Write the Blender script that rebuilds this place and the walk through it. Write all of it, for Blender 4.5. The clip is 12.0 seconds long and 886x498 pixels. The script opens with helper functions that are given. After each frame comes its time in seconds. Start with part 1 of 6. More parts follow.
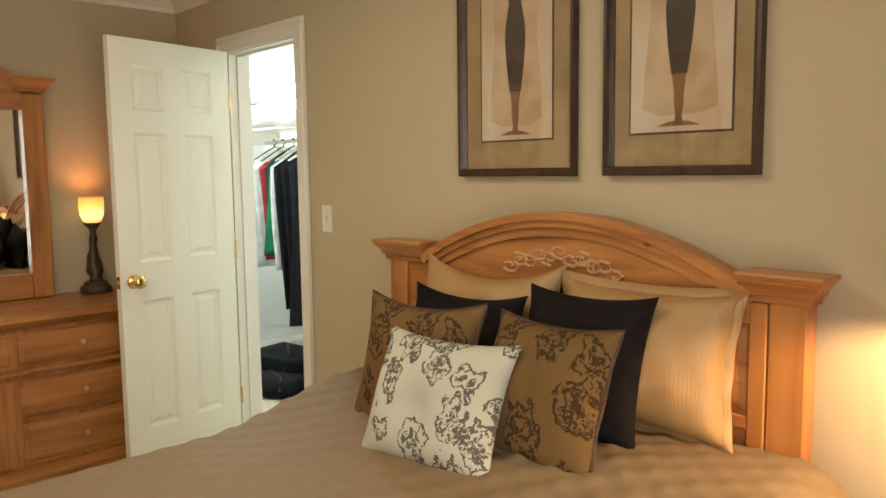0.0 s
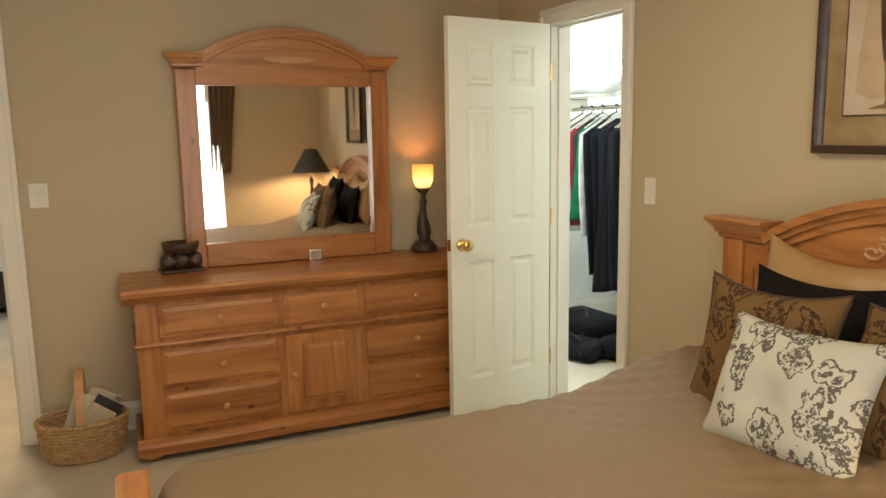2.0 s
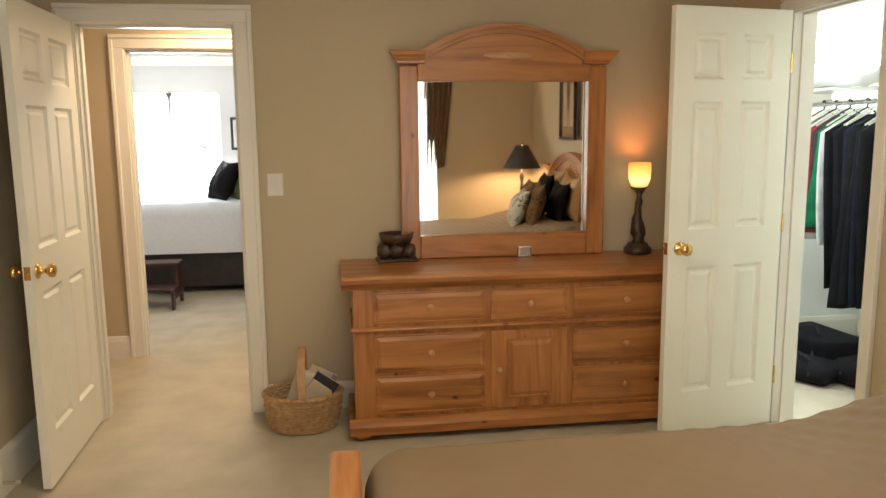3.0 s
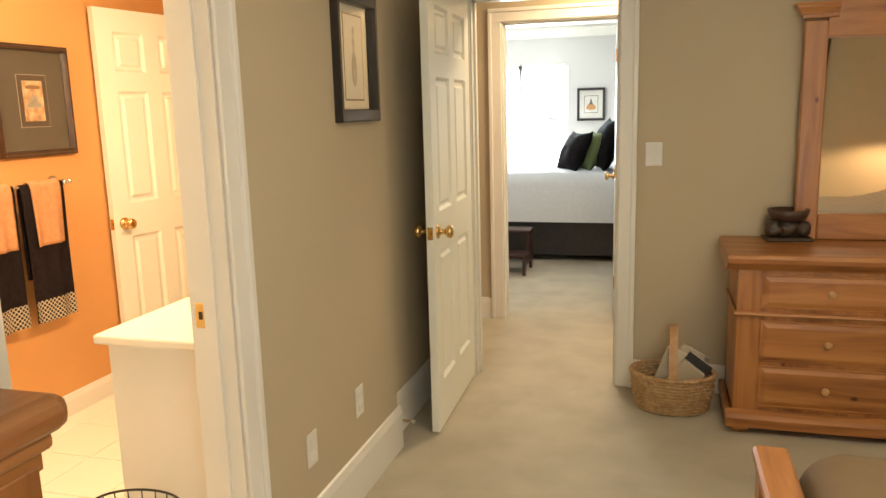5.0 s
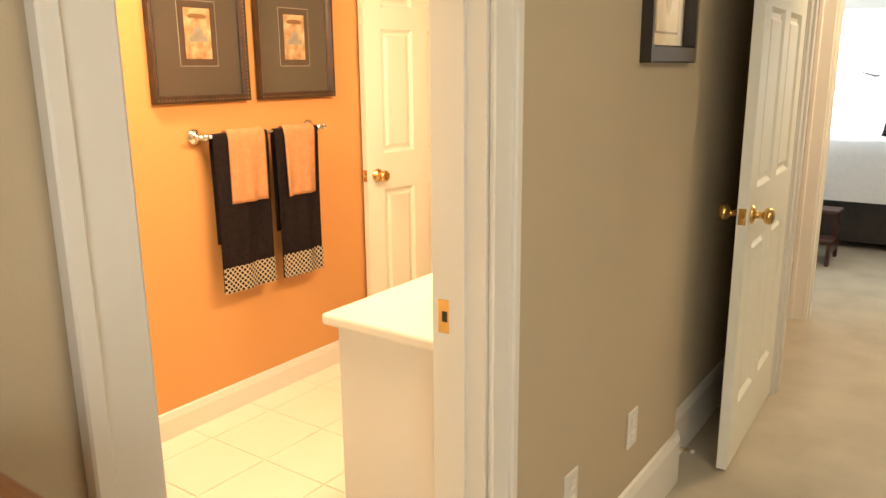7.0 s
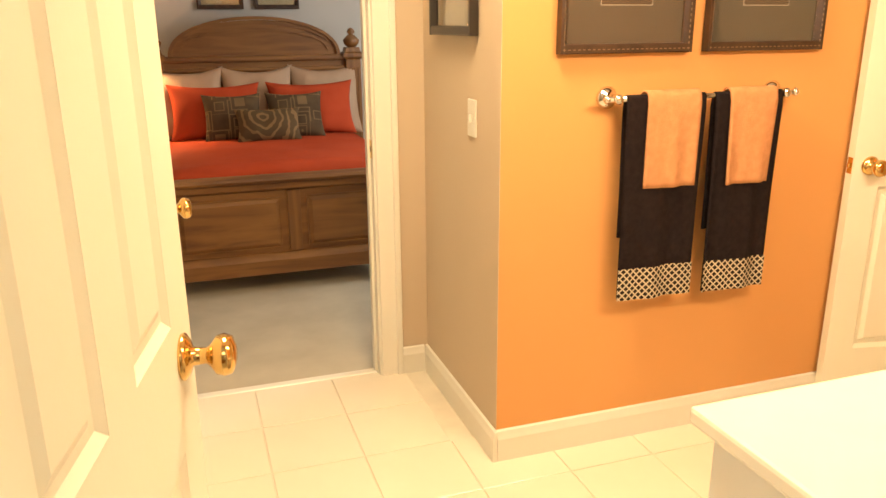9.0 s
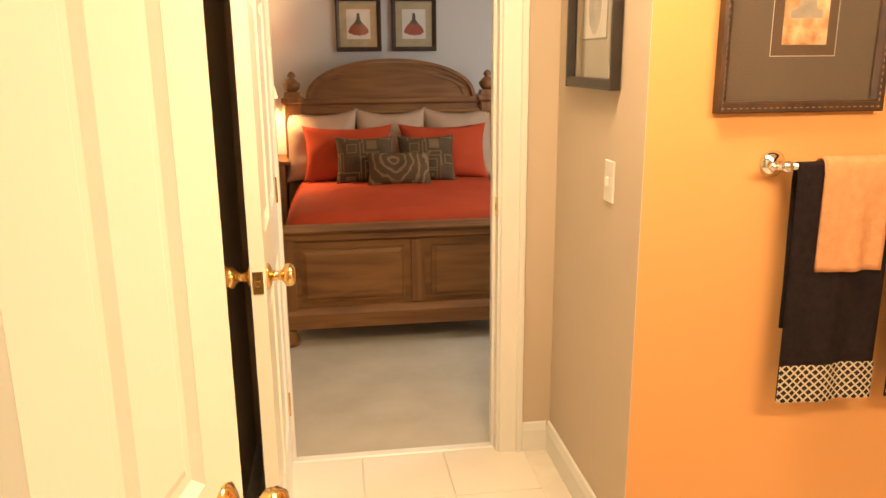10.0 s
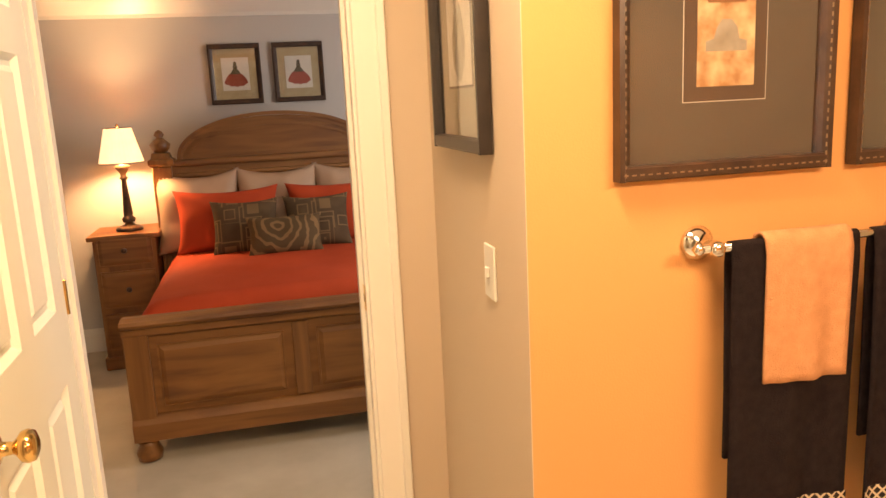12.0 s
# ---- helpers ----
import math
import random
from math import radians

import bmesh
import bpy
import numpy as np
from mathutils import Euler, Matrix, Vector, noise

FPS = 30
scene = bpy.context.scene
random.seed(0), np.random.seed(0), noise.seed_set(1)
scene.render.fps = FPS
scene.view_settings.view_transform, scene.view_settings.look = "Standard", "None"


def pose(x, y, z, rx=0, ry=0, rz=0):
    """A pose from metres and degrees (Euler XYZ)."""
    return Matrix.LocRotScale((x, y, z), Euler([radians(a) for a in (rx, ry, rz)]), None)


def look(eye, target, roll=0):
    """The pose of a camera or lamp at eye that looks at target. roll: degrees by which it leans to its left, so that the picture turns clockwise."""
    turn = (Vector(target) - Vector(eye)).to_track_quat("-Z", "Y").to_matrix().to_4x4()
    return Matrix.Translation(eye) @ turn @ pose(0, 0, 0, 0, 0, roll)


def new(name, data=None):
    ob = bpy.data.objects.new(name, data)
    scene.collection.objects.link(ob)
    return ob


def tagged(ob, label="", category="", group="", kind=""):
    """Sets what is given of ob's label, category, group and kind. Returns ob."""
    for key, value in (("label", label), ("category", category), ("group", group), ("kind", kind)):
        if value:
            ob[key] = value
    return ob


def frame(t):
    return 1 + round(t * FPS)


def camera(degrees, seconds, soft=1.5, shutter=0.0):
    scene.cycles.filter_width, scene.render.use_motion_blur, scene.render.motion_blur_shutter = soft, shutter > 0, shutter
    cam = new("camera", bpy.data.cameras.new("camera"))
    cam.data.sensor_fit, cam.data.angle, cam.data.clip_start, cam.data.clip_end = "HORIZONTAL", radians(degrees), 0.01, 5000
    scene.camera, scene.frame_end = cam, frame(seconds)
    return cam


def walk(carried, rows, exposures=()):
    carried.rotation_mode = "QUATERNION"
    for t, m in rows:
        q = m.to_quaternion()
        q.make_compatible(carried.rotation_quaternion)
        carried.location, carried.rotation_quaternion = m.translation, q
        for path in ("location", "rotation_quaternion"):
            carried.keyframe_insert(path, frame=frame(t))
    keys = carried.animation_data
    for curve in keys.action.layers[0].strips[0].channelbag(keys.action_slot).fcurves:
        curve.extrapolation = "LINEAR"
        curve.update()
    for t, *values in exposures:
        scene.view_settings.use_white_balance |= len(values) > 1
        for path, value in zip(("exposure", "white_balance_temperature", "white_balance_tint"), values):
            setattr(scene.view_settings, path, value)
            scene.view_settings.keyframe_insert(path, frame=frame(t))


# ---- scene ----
cam = camera(60.8, 12.0)
PATH = [
    (0, (1.435, 1.13, 1.42), (-0.004, 2.504, 1.216), -0.7),
    (0.5, (1.406, 1.023, 1.448), (-0.115, 2.302, 1.222), -0.9),
    (1, (1.385, 0.933, 1.484), (-0.216, 2.101, 1.215), -1.2),
    (1.5, (1.398, 0.887, 1.514), (-0.308, 1.885, 1.207), -1.5),
    (2, (1.359, 0.923, 1.491), (-0.458, 1.7, 1.185), -1.0),
    (2.5, (1.31, 0.866, 1.506), (-0.586, 1.418, 1.188), -0.7),
    (3, (1.294, 0.911, 1.487), (-0.665, 1.172, 1.18), -0.6),
    (3.5, (1.288, 0.78, 1.483), (-0.688, 0.845, 1.177), -0.8),
    (3.7, (1.28, 0.765, 1.482), (-0.695, 0.73, 1.176), -0.7),
    (5.3, (1.176, 0.546, 1.458), (-0.686, -0.09, 1.099), -1.3),
    (5.5, (1.139, 0.493, 1.447), (-0.709, -0.187, 1.095), -0.9),
    (6, (1.078, 0.386, 1.451), (-0.746, -0.348, 1.084), -1.0),
    (6.5, (0.917, 0.332, 1.439), (-0.831, -0.553, 1.039), -1.5),
    (7, (0.685, 0.259, 1.423), (-0.901, -0.868, 0.96), -0.5),
    (7.2, (0.617, 0.217, 1.423), (-0.898, -0.993, 0.933), -0.0),
    (8.8, (0.06, -0.172, 1.38), (-0.651, -1.949, 0.797), -0.3),
    (9, (0.049, -0.191, 1.392), (-0.561, -2.008, 0.822), -0.4),
    (9.5, (0.002, -0.293, 1.411), (-0.407, -2.179, 0.887), -0.8),
    (10, (-0.051, -0.437, 1.44), (-0.324, -2.358, 0.955), -0.5),
    (10.5, (-0.098, -0.568, 1.474), (-0.267, -2.513, 1.041), -0.6),
    (11, (-0.138, -0.698, 1.475), (-0.265, -2.654, 1.078), -1.7),
    (11.5, (-0.218, -0.832, 1.469), (-0.434, -2.783, 1.087), -1.9),
    (12, (-0.358, -0.949, 1.469), (-0.804, -2.86, 1.082), -2.8),
]
walk(cam, [(t, look(eye, target, roll)) for t, eye, target, roll in PATH],
     [(0.0, 0.0, 6500, 8), (3.0, 0.0, 6500, 10), (5.5, 0.08, 6500, 6), (7.0, 0.08, 6500, 8), (9.0, 0.1, 6500, 4), (10.5, -0.05, 6650, 12), (12.0, -0.08, 6800, 15)])


# world, sun, lights
world = bpy.data.worlds.new("world")
scene.world = world
world.use_nodes = True
sky = world.node_tree.nodes.new("ShaderNodeTexSky")
sky.sky_type, sky.sun_disc = "NISHITA", False
sky.sun_elevation, sky.sun_rotation = radians(35), radians(200)
world.node_tree.links.new(sky.outputs[0], world.node_tree.nodes["Background"].inputs[0])
world.node_tree.nodes["Background"].inputs[1].default_value = 0.15
sun = new("sun", bpy.data.lights.new("sun", "SUN"))
sun.data.energy, sun.data.angle, sun.data.color = 1.0, radians(12), (1, 0.96, 0.9)
sun.matrix_world = look((0, 0, 0), (0.3, 0.8, -0.6))
scene.view_settings.exposure = 0.0


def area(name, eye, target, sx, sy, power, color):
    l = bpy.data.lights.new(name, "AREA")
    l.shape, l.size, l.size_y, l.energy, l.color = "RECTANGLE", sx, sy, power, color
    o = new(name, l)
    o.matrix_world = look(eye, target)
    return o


def bulb(name, at, power, color, radius=0.03):
    l = bpy.data.lights.new(name, "POINT")
    l.energy, l.color, l.shadow_soft_size = power, color, radius
    o = new(name, l)
    o.location = at
    return o


WARM, TUNG, DAY = (1.0, 0.72, 0.42), (1.0, 0.58, 0.26), (0.85, 0.93, 1.0)
area("bedroom_window_light", (1.70, 1.3, 1.3), (-1, 1.3, 1.6), 1.3, 1.7, 20, (1.0, 0.96, 0.84))
# Added fill under the bedroom ceiling, lifts walls and bed; no fixture there.
area("bedroom_fill_light", (-0.4, 1.4, 2.40), (-0.4, 1.4, 0), 1.0, 1.0, 26, (1.0, 0.82, 0.56))
bulb("table_lamp_bulb", (1.22, 2.80, 1.16), 46, (1.0, 0.64, 0.33), 0.035)
bulb("accent_lamp_bulb", (-2.60, 2.50, 1.23), 2.2, TUNG, 0.03)
area("closet_light", (-2.6, 3.6, 2.38), (-2.6, 3.6, 0), 0.9, 0.3, 105, (0.93, 1.0, 0.95))
area("hall_light", (-3.36, 0.35, 2.38), (-3.36, 0.35, 0), 0.3, 0.3, 34, (1.0, 0.74, 0.46))
area("far_window_light", (-8.38, -1.10, 1.28), (-5, -0.9, 1.0), 0.9, 1.3, 240, DAY)
area("vanity_light", (-1.4, -0.68, 1.95), (-1.3, -2.2, 0.9), 1.0, 0.12, 31, (1.0, 0.72, 0.42))
# Added fill overhead, no fixture: brightens the vestibule and towel wall.
area("bath_fill_light", (-0.42, -1.75, 2.40), (-0.42, -1.75, 0), 0.5, 0.4, 50, (1.0, 0.72, 0.43))
# Added side fill for the guest bedroom; its west wall has no window.
area("guest_fill_light", (-2.3, -4.2, 1.4), (0.4, -5.0, 0.9), 0.9, 1.2, 40, (1.0, 0.93, 0.87))
bulb("guest_lamp_bulb", (0.435, -5.70, 1.28), 56, TUNG, 0.035)


# materials


def mat(name, color, rough=0.6, color2=None, scale=8.0, metal=0.0, bump=0.0, bump_scale=200.0, stretch=(1, 1, 1), sheen=0.0,
        emit=0.0, coat=0.0, detail=4.0, vary=0.0):
    m = bpy.data.materials.new(name)
    m.use_nodes = True
    n, l = m.node_tree.nodes, m.node_tree.links
    b = n["Principled BSDF"]
    b.inputs["Roughness"].default_value, b.inputs["Metallic"].default_value = rough, metal
    b.inputs["Coat Weight"].default_value = coat
    if rough >= 0.75:
        b.inputs["Specular IOR Level"].default_value = 0.12 if rough >= 0.8 else 0.25
    tc = n.new("ShaderNodeTexCoord")
    mp = n.new("ShaderNodeMapping")
    mp.inputs["Scale"].default_value = stretch
    l.new(tc.outputs["Object"], mp.inputs[0])
    c2 = color2 or tuple(c * 0.88 for c in color)
    no = n.new("ShaderNodeTexNoise")
    no.inputs["Scale"].default_value, no.inputs["Detail"].default_value = scale, detail
    l.new(mp.outputs[0], no.inputs["Vector"])
    rp = n.new("ShaderNodeValToRGB")
    rp.color_ramp.elements[0].position, rp.color_ramp.elements[1].position = 0.32, 0.68
    rp.color_ramp.elements[0].color, rp.color_ramp.elements[1].color = (*c2, 1), (*color, 1)
    l.new(no.outputs[0], rp.inputs[0])
    l.new(rp.outputs[0], b.inputs["Base Color"])
    if emit:
        l.new(rp.outputs[0], b.inputs["Emission Color"])
        b.inputs["Emission Strength"].default_value = emit
    if bump:
        n2 = n.new("ShaderNodeTexNoise")
        n2.inputs["Scale"].default_value, n2.inputs["Detail"].default_value = bump_scale, 3
        l.new(mp.outputs[0], n2.inputs["Vector"])
        bp = n.new("ShaderNodeBump")
        bp.inputs["Strength"].default_value, bp.inputs["Distance"].default_value = bump, 0.004
        l.new(n2.outputs[0], bp.inputs["Height"])
        l.new(bp.outputs[0], b.inputs["Normal"])
    return m


def wood(name, light, mid, dark, axis=1, knots=True, rough=0.38, scale=1.0):
    """Grain that runs along the given axis, with fine pores and scattered knots."""
    m = bpy.data.materials.new(name)
    m.use_nodes = True
    n, l = m.node_tree.nodes, m.node_tree.links
    b = n["Principled BSDF"]
    b.inputs["Roughness"].default_value, b.inputs["Coat Weight"].default_value = rough, 0.15
    tc, mp = n.new("ShaderNodeTexCoord"), n.new("ShaderNodeMapping")
    st = [9.0 * scale] * 3
    st[axis] = 0.9 * scale
    mp.inputs["Scale"].default_value = st
    l.new(tc.outputs["Object"], mp.inputs[0])
    oi = n.new("ShaderNodeObjectInfo")
    mul = n.new("ShaderNodeMath")
    mul.operation, mul.inputs[1].default_value = "MULTIPLY", 7.0
    l.new(oi.outputs["Random"], mul.inputs[0])
    l.new(mul.outputs[0], mp.inputs["Location"])
    no = n.new("ShaderNodeTexNoise")
    no.inputs["Scale"].default_value, no.inputs["Detail"].default_value, no.inputs["Distortion"].default_value = 1.6, 6, 1.2
    l.new(mp.outputs[0], no.inputs["Vector"])
    rp = n.new("ShaderNodeValToRGB")
    e = rp.color_ramp.elements
    e[0].position, e[1].position = 0.30, 0.72
    e[0].color, e[1].color = (*dark, 1), (*light, 1)
    x = e.new(0.5)
    x.color = (*mid, 1)
    l.new(no.outputs[0], rp.inputs[0])
    out = rp.outputs[0]
    if knots:
        mp2 = n.new("ShaderNodeMapping")
        s2 = [6.5] * 3
        s2[axis] = 4.2
        mp2.inputs["Scale"].default_value = s2
        l.new(tc.outputs["Object"], mp2.inputs[0])
        vo = n.new("ShaderNodeTexVoronoi")
        vo.inputs["Scale"].default_value = 1.0
        l.new(mp2.outputs[0], vo.inputs["Vector"])
        r2 = n.new("ShaderNodeValToRGB")
        r2.color_ramp.elements[0].position, r2.color_ramp.elements[1].position = 0.035, 0.085
        r2.color_ramp.elements[0].color, r2.color_ramp.elements[1].color = (0.28, 0.16, 0.10, 1), (1, 1, 1, 1)
        l.new(vo.outputs["Distance"], r2.inputs[0])
        mx = n.new("ShaderNodeMix")
        mx.data_type, mx.blend_type = "RGBA", "MULTIPLY"
        mx.inputs[0].default_value = 1.0
        l.new(out, mx.inputs[6])
        l.new(r2.outputs[0], mx.inputs[7])
        out = mx.outputs[2]
    l.new(out, b.inputs["Base Color"])
    bp = n.new("ShaderNodeBump")
    bp.inputs["Strength"].default_value, bp.inputs["Distance"].default_value = 0.12, 0.002
    l.new(no.outputs[0], bp.inputs["Height"])
    l.new(bp.outputs[0], b.inputs["Normal"])
    return m



def glow_glass():
    """Ribbed amber glass, brightest low down near the bulb."""
    m = mat("lit amber glass", (1.0, 0.50, 0.10), 0.4, (1.0, 0.62, 0.16), 9, emit=1.15)
    n, l = m.node_tree.nodes, m.node_tree.links
    tc, sp, mr, rp = n.new("ShaderNodeTexCoord"), n.new("ShaderNodeSeparateXYZ"), n.new("ShaderNodeMapRange"), n.new("ShaderNodeValToRGB")
    l.new(tc.outputs["Object"], sp.inputs[0])
    l.new(sp.outputs[2], mr.inputs[0])
    mr.inputs[1].default_value, mr.inputs[2].default_value = 0.37, 0.49
    e = rp.color_ramp.elements
    e[0].position, e[1].position = 0.0, 1.0
    e[0].color, e[1].color = (1.0, 0.66, 0.24, 1), (0.75, 0.22, 0.05, 1)
    for p, c in ((0.22, (1.15, 0.92, 0.42, 1)), (0.6, (1.1, 0.62, 0.14, 1)), (0.88, (1.0, 0.42, 0.08, 1))):
        x = e.new(p)
        x.color = c
    l.new(mr.outputs[0], rp.inputs[0])
    l.new(rp.outputs[0], m.node_tree.nodes["Principled BSDF"].inputs["Emission Color"])
    return m


M = {}
M["wall"] = mat("beige wall paint", (0.49, 0.412, 0.285), 0.75, (0.465, 0.388, 0.268), 0.9, bump=0.15, bump_scale=260)
M["orange"] = mat("orange wall paint", (0.65, 0.325, 0.112), 0.7, (0.62, 0.31, 0.106), 1.0, bump=0.15, bump_scale=260)
# Vestibule beige made lighter and pinker: light from the guest room, in the colour.
M["wallpale"] = mat("beige wall paint, light baked in", (0.56, 0.455, 0.34), 0.75, (0.53, 0.43, 0.32), 0.9, bump=0.15, bump_scale=260)
M["grey"] = mat("grey wall paint", (0.50, 0.48, 0.45), 0.75, (0.48, 0.46, 0.43), 1.5, bump=0.15, bump_scale=260)
M["closetwall"] = mat("white closet paint", (0.74, 0.76, 0.74), 0.75, None, 1.5, bump=0.1)
M["ceiling"] = mat("white ceiling paint", (0.78, 0.76, 0.72), 0.85, (0.75, 0.73, 0.69), 3, bump=0.3, bump_scale=120)
M["trim"] = mat("white gloss trim paint", (0.74, 0.71, 0.64), 0.35, (0.71, 0.68, 0.61), 2, bump=0.05, bump_scale=60)
M["door"] = mat("white door paint", (0.80, 0.79, 0.69), 0.36, (0.77, 0.76, 0.66), 2, bump=0.06, bump_scale=60)
M["carpet"] = mat("beige cut pile carpet", (0.54, 0.485, 0.38), 0.95, (0.455, 0.405, 0.314), 4.2, bump=1.0, bump_scale=330, sheen=0.0)
M["tile"] = mat("cream floor tile", (0.77, 0.71, 0.60), 0.16, (0.74, 0.68, 0.57), 4)
M["grout"] = mat("grout", (0.72, 0.66, 0.55), 0.8)
PL, PM, PD = (0.48, 0.215, 0.065), (0.39, 0.158, 0.045), (0.24, 0.086, 0.024)
M["pine_x"] = wood("honey pine, grain across", PL, PM, PD, 0)
M["pine_y"] = wood("honey pine, grain along", PL, PM, PD, 1)
M["pine_z"] = wood("honey pine, grain upright", PL, PM, PD, 2)
M["pine_knob"] = mat("pale pine knobs", (0.50, 0.29, 0.13), 0.35, (0.42, 0.22, 0.09), 20)
OL, OM, OD = (0.25, 0.115, 0.030), (0.195, 0.082, 0.020), (0.12, 0.045, 0.011)
M["oak_x"] = wood("brown oak, grain across", OL, OM, OD, 0, False, 0.42)
M["oak_z"] = wood("brown oak, grain upright", OL, OM, OD, 2, False, 0.42)
M["oak_x"].node_tree.nodes["Principled BSDF"].inputs["Coat Weight"].default_value = 0.0
M["oak_x"].node_tree.nodes["Principled BSDF"].inputs["Roughness"].default_value = 0.6
# Chest pine darkened in its colour, for the shade away from the window.
M["chest_x"] = wood("shade-darkened pine, grain across", (0.32, 0.135, 0.038), (0.25, 0.095, 0.026), (0.15, 0.052, 0.015), 0)
M["chest_z"] = wood("shade-darkened pine, grain upright", (0.32, 0.135, 0.038), (0.25, 0.095, 0.026), (0.15, 0.052, 0.015), 2)
M["brass"] = mat("polished brass", (0.78, 0.52, 0.20), 0.16, None, 20, 1.0)
M["chrome"] = mat("polished chrome", (0.80, 0.78, 0.74), 0.08, None, 20, 1.0)
M["black"] = mat("black lacquer", (0.018, 0.014, 0.012), 0.35, (0.03, 0.022, 0.018), 20)
M["bronze"] = mat("dark bronze resin", (0.035, 0.022, 0.015), 0.42, (0.07, 0.04, 0.022), 30, bump=0.8, bump_scale=90)
M["spread"] = mat("tan quilted cotton", (0.20, 0.146, 0.078), 0.75, (0.185, 0.134, 0.070), 4, bump=0.25, bump_scale=420, sheen=0.0)
M["gold"] = mat("gold satin", (0.40, 0.245, 0.10), 0.45, (0.34, 0.20, 0.08), 5, bump=0.2, bump_scale=300, sheen=0.0)
def ribs(m, count):
    n, l = m.node_tree.nodes, m.node_tree.links
    w = n.new("ShaderNodeTexWave")
    tc = n.new("ShaderNodeTexCoord")
    w.inputs["Scale"].default_value, w.inputs["Distortion"].default_value = count, 0.3
    l.new(tc.outputs["Object"], w.inputs["Vector"])
    b = n.new("ShaderNodeBump")
    b.inputs["Strength"].default_value, b.inputs["Distance"].default_value = 0.14, 0.002
    l.new(w.outputs[0], b.inputs["Height"])
    l.new(b.outputs[0], n["Principled BSDF"].inputs["Normal"])


ribs(M["gold"], 34)
M["darkcloth"] = mat("black cotton", (0.009, 0.007, 0.008), 0.9, (0.014, 0.011, 0.011), 30, bump=0.4, bump_scale=500)
M["mirror"] = mat("mirror silver", (0.88, 0.88, 0.86), 0.02, (0.88, 0.88, 0.86), 1, 1.0)
M["white"] = mat("white plastic", (0.72, 0.69, 0.62), 0.4)
M["counter"] = mat("white cultured marble", (0.80, 0.76, 0.66), 0.2, (0.76, 0.72, 0.62), 6)
M["redcloth"] = mat("rust red cotton", (0.42, 0.062, 0.022), 0.8, (0.37, 0.052, 0.018), 5, bump=0.25, bump_scale=300, sheen=0.0)
M["whitecloth"] = mat("white matelasse cotton", (0.72, 0.72, 0.72), 0.85, (0.68, 0.68, 0.69), 30, bump=0.2, bump_scale=60)
M["glow"] = glow_glass()

# building tools


def part(name, bm, material, parent, label="", smooth=False, kind=""):
    me = bpy.data.meshes.new(name)
    bmesh.ops.recalc_face_normals(bm, faces=bm.faces)
    bm.to_mesh(me)
    bm.free()
    for m in (material if isinstance(material, (list, tuple)) else [material]):
        me.materials.append(M[m] if isinstance(m, str) else m)
    if smooth:
        me.shade_smooth()
    ob = new(name, me)
    if parent is not None:
        ob.parent = parent
    return tagged(ob, label, "", "", kind)


def thing(name, m, label, category, group="", kind=""):
    e = new(name)
    e.empty_display_size = 0.1
    e.matrix_basis = m
    return tagged(e, label, category, group, kind)


def bx(a, b, bev=0.0, bm=None, seg=1):
    bm = bm or bmesh.new()
    vs = [bm.verts.new((x, y, z)) for x in (a[0], b[0]) for y in (a[1], b[1]) for z in (a[2], b[2])]
    fs = [bm.faces.new([vs[i] for i in f]) for f in ((0, 1, 3, 2), (4, 6, 7, 5), (0, 4, 5, 1), (2, 3, 7, 6), (0, 2, 6, 4), (1, 5, 7, 3))]
    if bev:
        es = list({e for f in fs for e in f.edges})
        bmesh.ops.bevel(bm, geom=es, offset=bev, segments=seg, affect="EDGES", profile=0.5)
    return bm


def lathe(profile, segs=20, at=(0, 0, 0), bm=None, square=False):
    bm = bm or bmesh.new()
    n = 4 if square else segs
    rings = []
    for r, z in profile:
        ring = []
        for i in range(n):
            a = 2 * math.pi * i / n + (math.pi / 4 if square else 0)
            k = r * (math.sqrt(2) if square else 1)
            ring.append(bm.verts.new((at[0] + k * math.cos(a), at[1] + k * math.sin(a), at[2] + z)))
        rings.append(ring)
    for p, q in zip(rings, rings[1:]):
        for i in range(n):
            bm.faces.new((p[i], p[(i + 1) % n], q[(i + 1) % n], q[i]))
    bm.faces.new(rings[0][::-1])
    bm.faces.new(rings[-1])
    return bm


def prism(points, axis, t0, t1, bm=None):
    """A solid with the outline points, drawn out along an axis: 'x' takes (y, z), 'y' takes (x, z), 'z' takes (x, y)."""
    bm = bm or bmesh.new()

    def at(p, t):
        return {"x": (t, p[0], p[1]), "y": (p[0], t, p[1]), "z": (p[0], p[1], t)}[axis]
    a, b = [bm.verts.new(at(p, t0)) for p in points], [bm.verts.new(at(p, t1)) for p in points]
    bm.faces.new(a)
    bm.faces.new(b[::-1])
    for i in range(len(points)):
        j = (i + 1) % len(points)
        bm.faces.new((a[i], a[j], b[j], b[i]))
    return bm


def tube(points, r, segs=8, bm=None):
    bm = bm or bmesh.new()
    pts = [Vector(p) for p in points]
    rings = []
    for i, p in enumerate(pts):
        d = (pts[min(i + 1, len(pts) - 1)] - pts[max(i - 1, 0)]).normalized()
        q = d.to_track_quat("Z", "Y")
        rr = r[i] if isinstance(r, (list, tuple)) else r
        rings.append([bm.verts.new(p + q @ Vector((rr * math.cos(2 * math.pi * k / segs), rr * math.sin(2 * math.pi * k / segs), 0))) for k in range(segs)])
    for p, q in zip(rings, rings[1:]):
        for k in range(segs):
            bm.faces.new((p[k], p[(k + 1) % segs], q[(k + 1) % segs], q[k]))
    bm.faces.new(rings[0][::-1])
    bm.faces.new(rings[-1])
    return bm


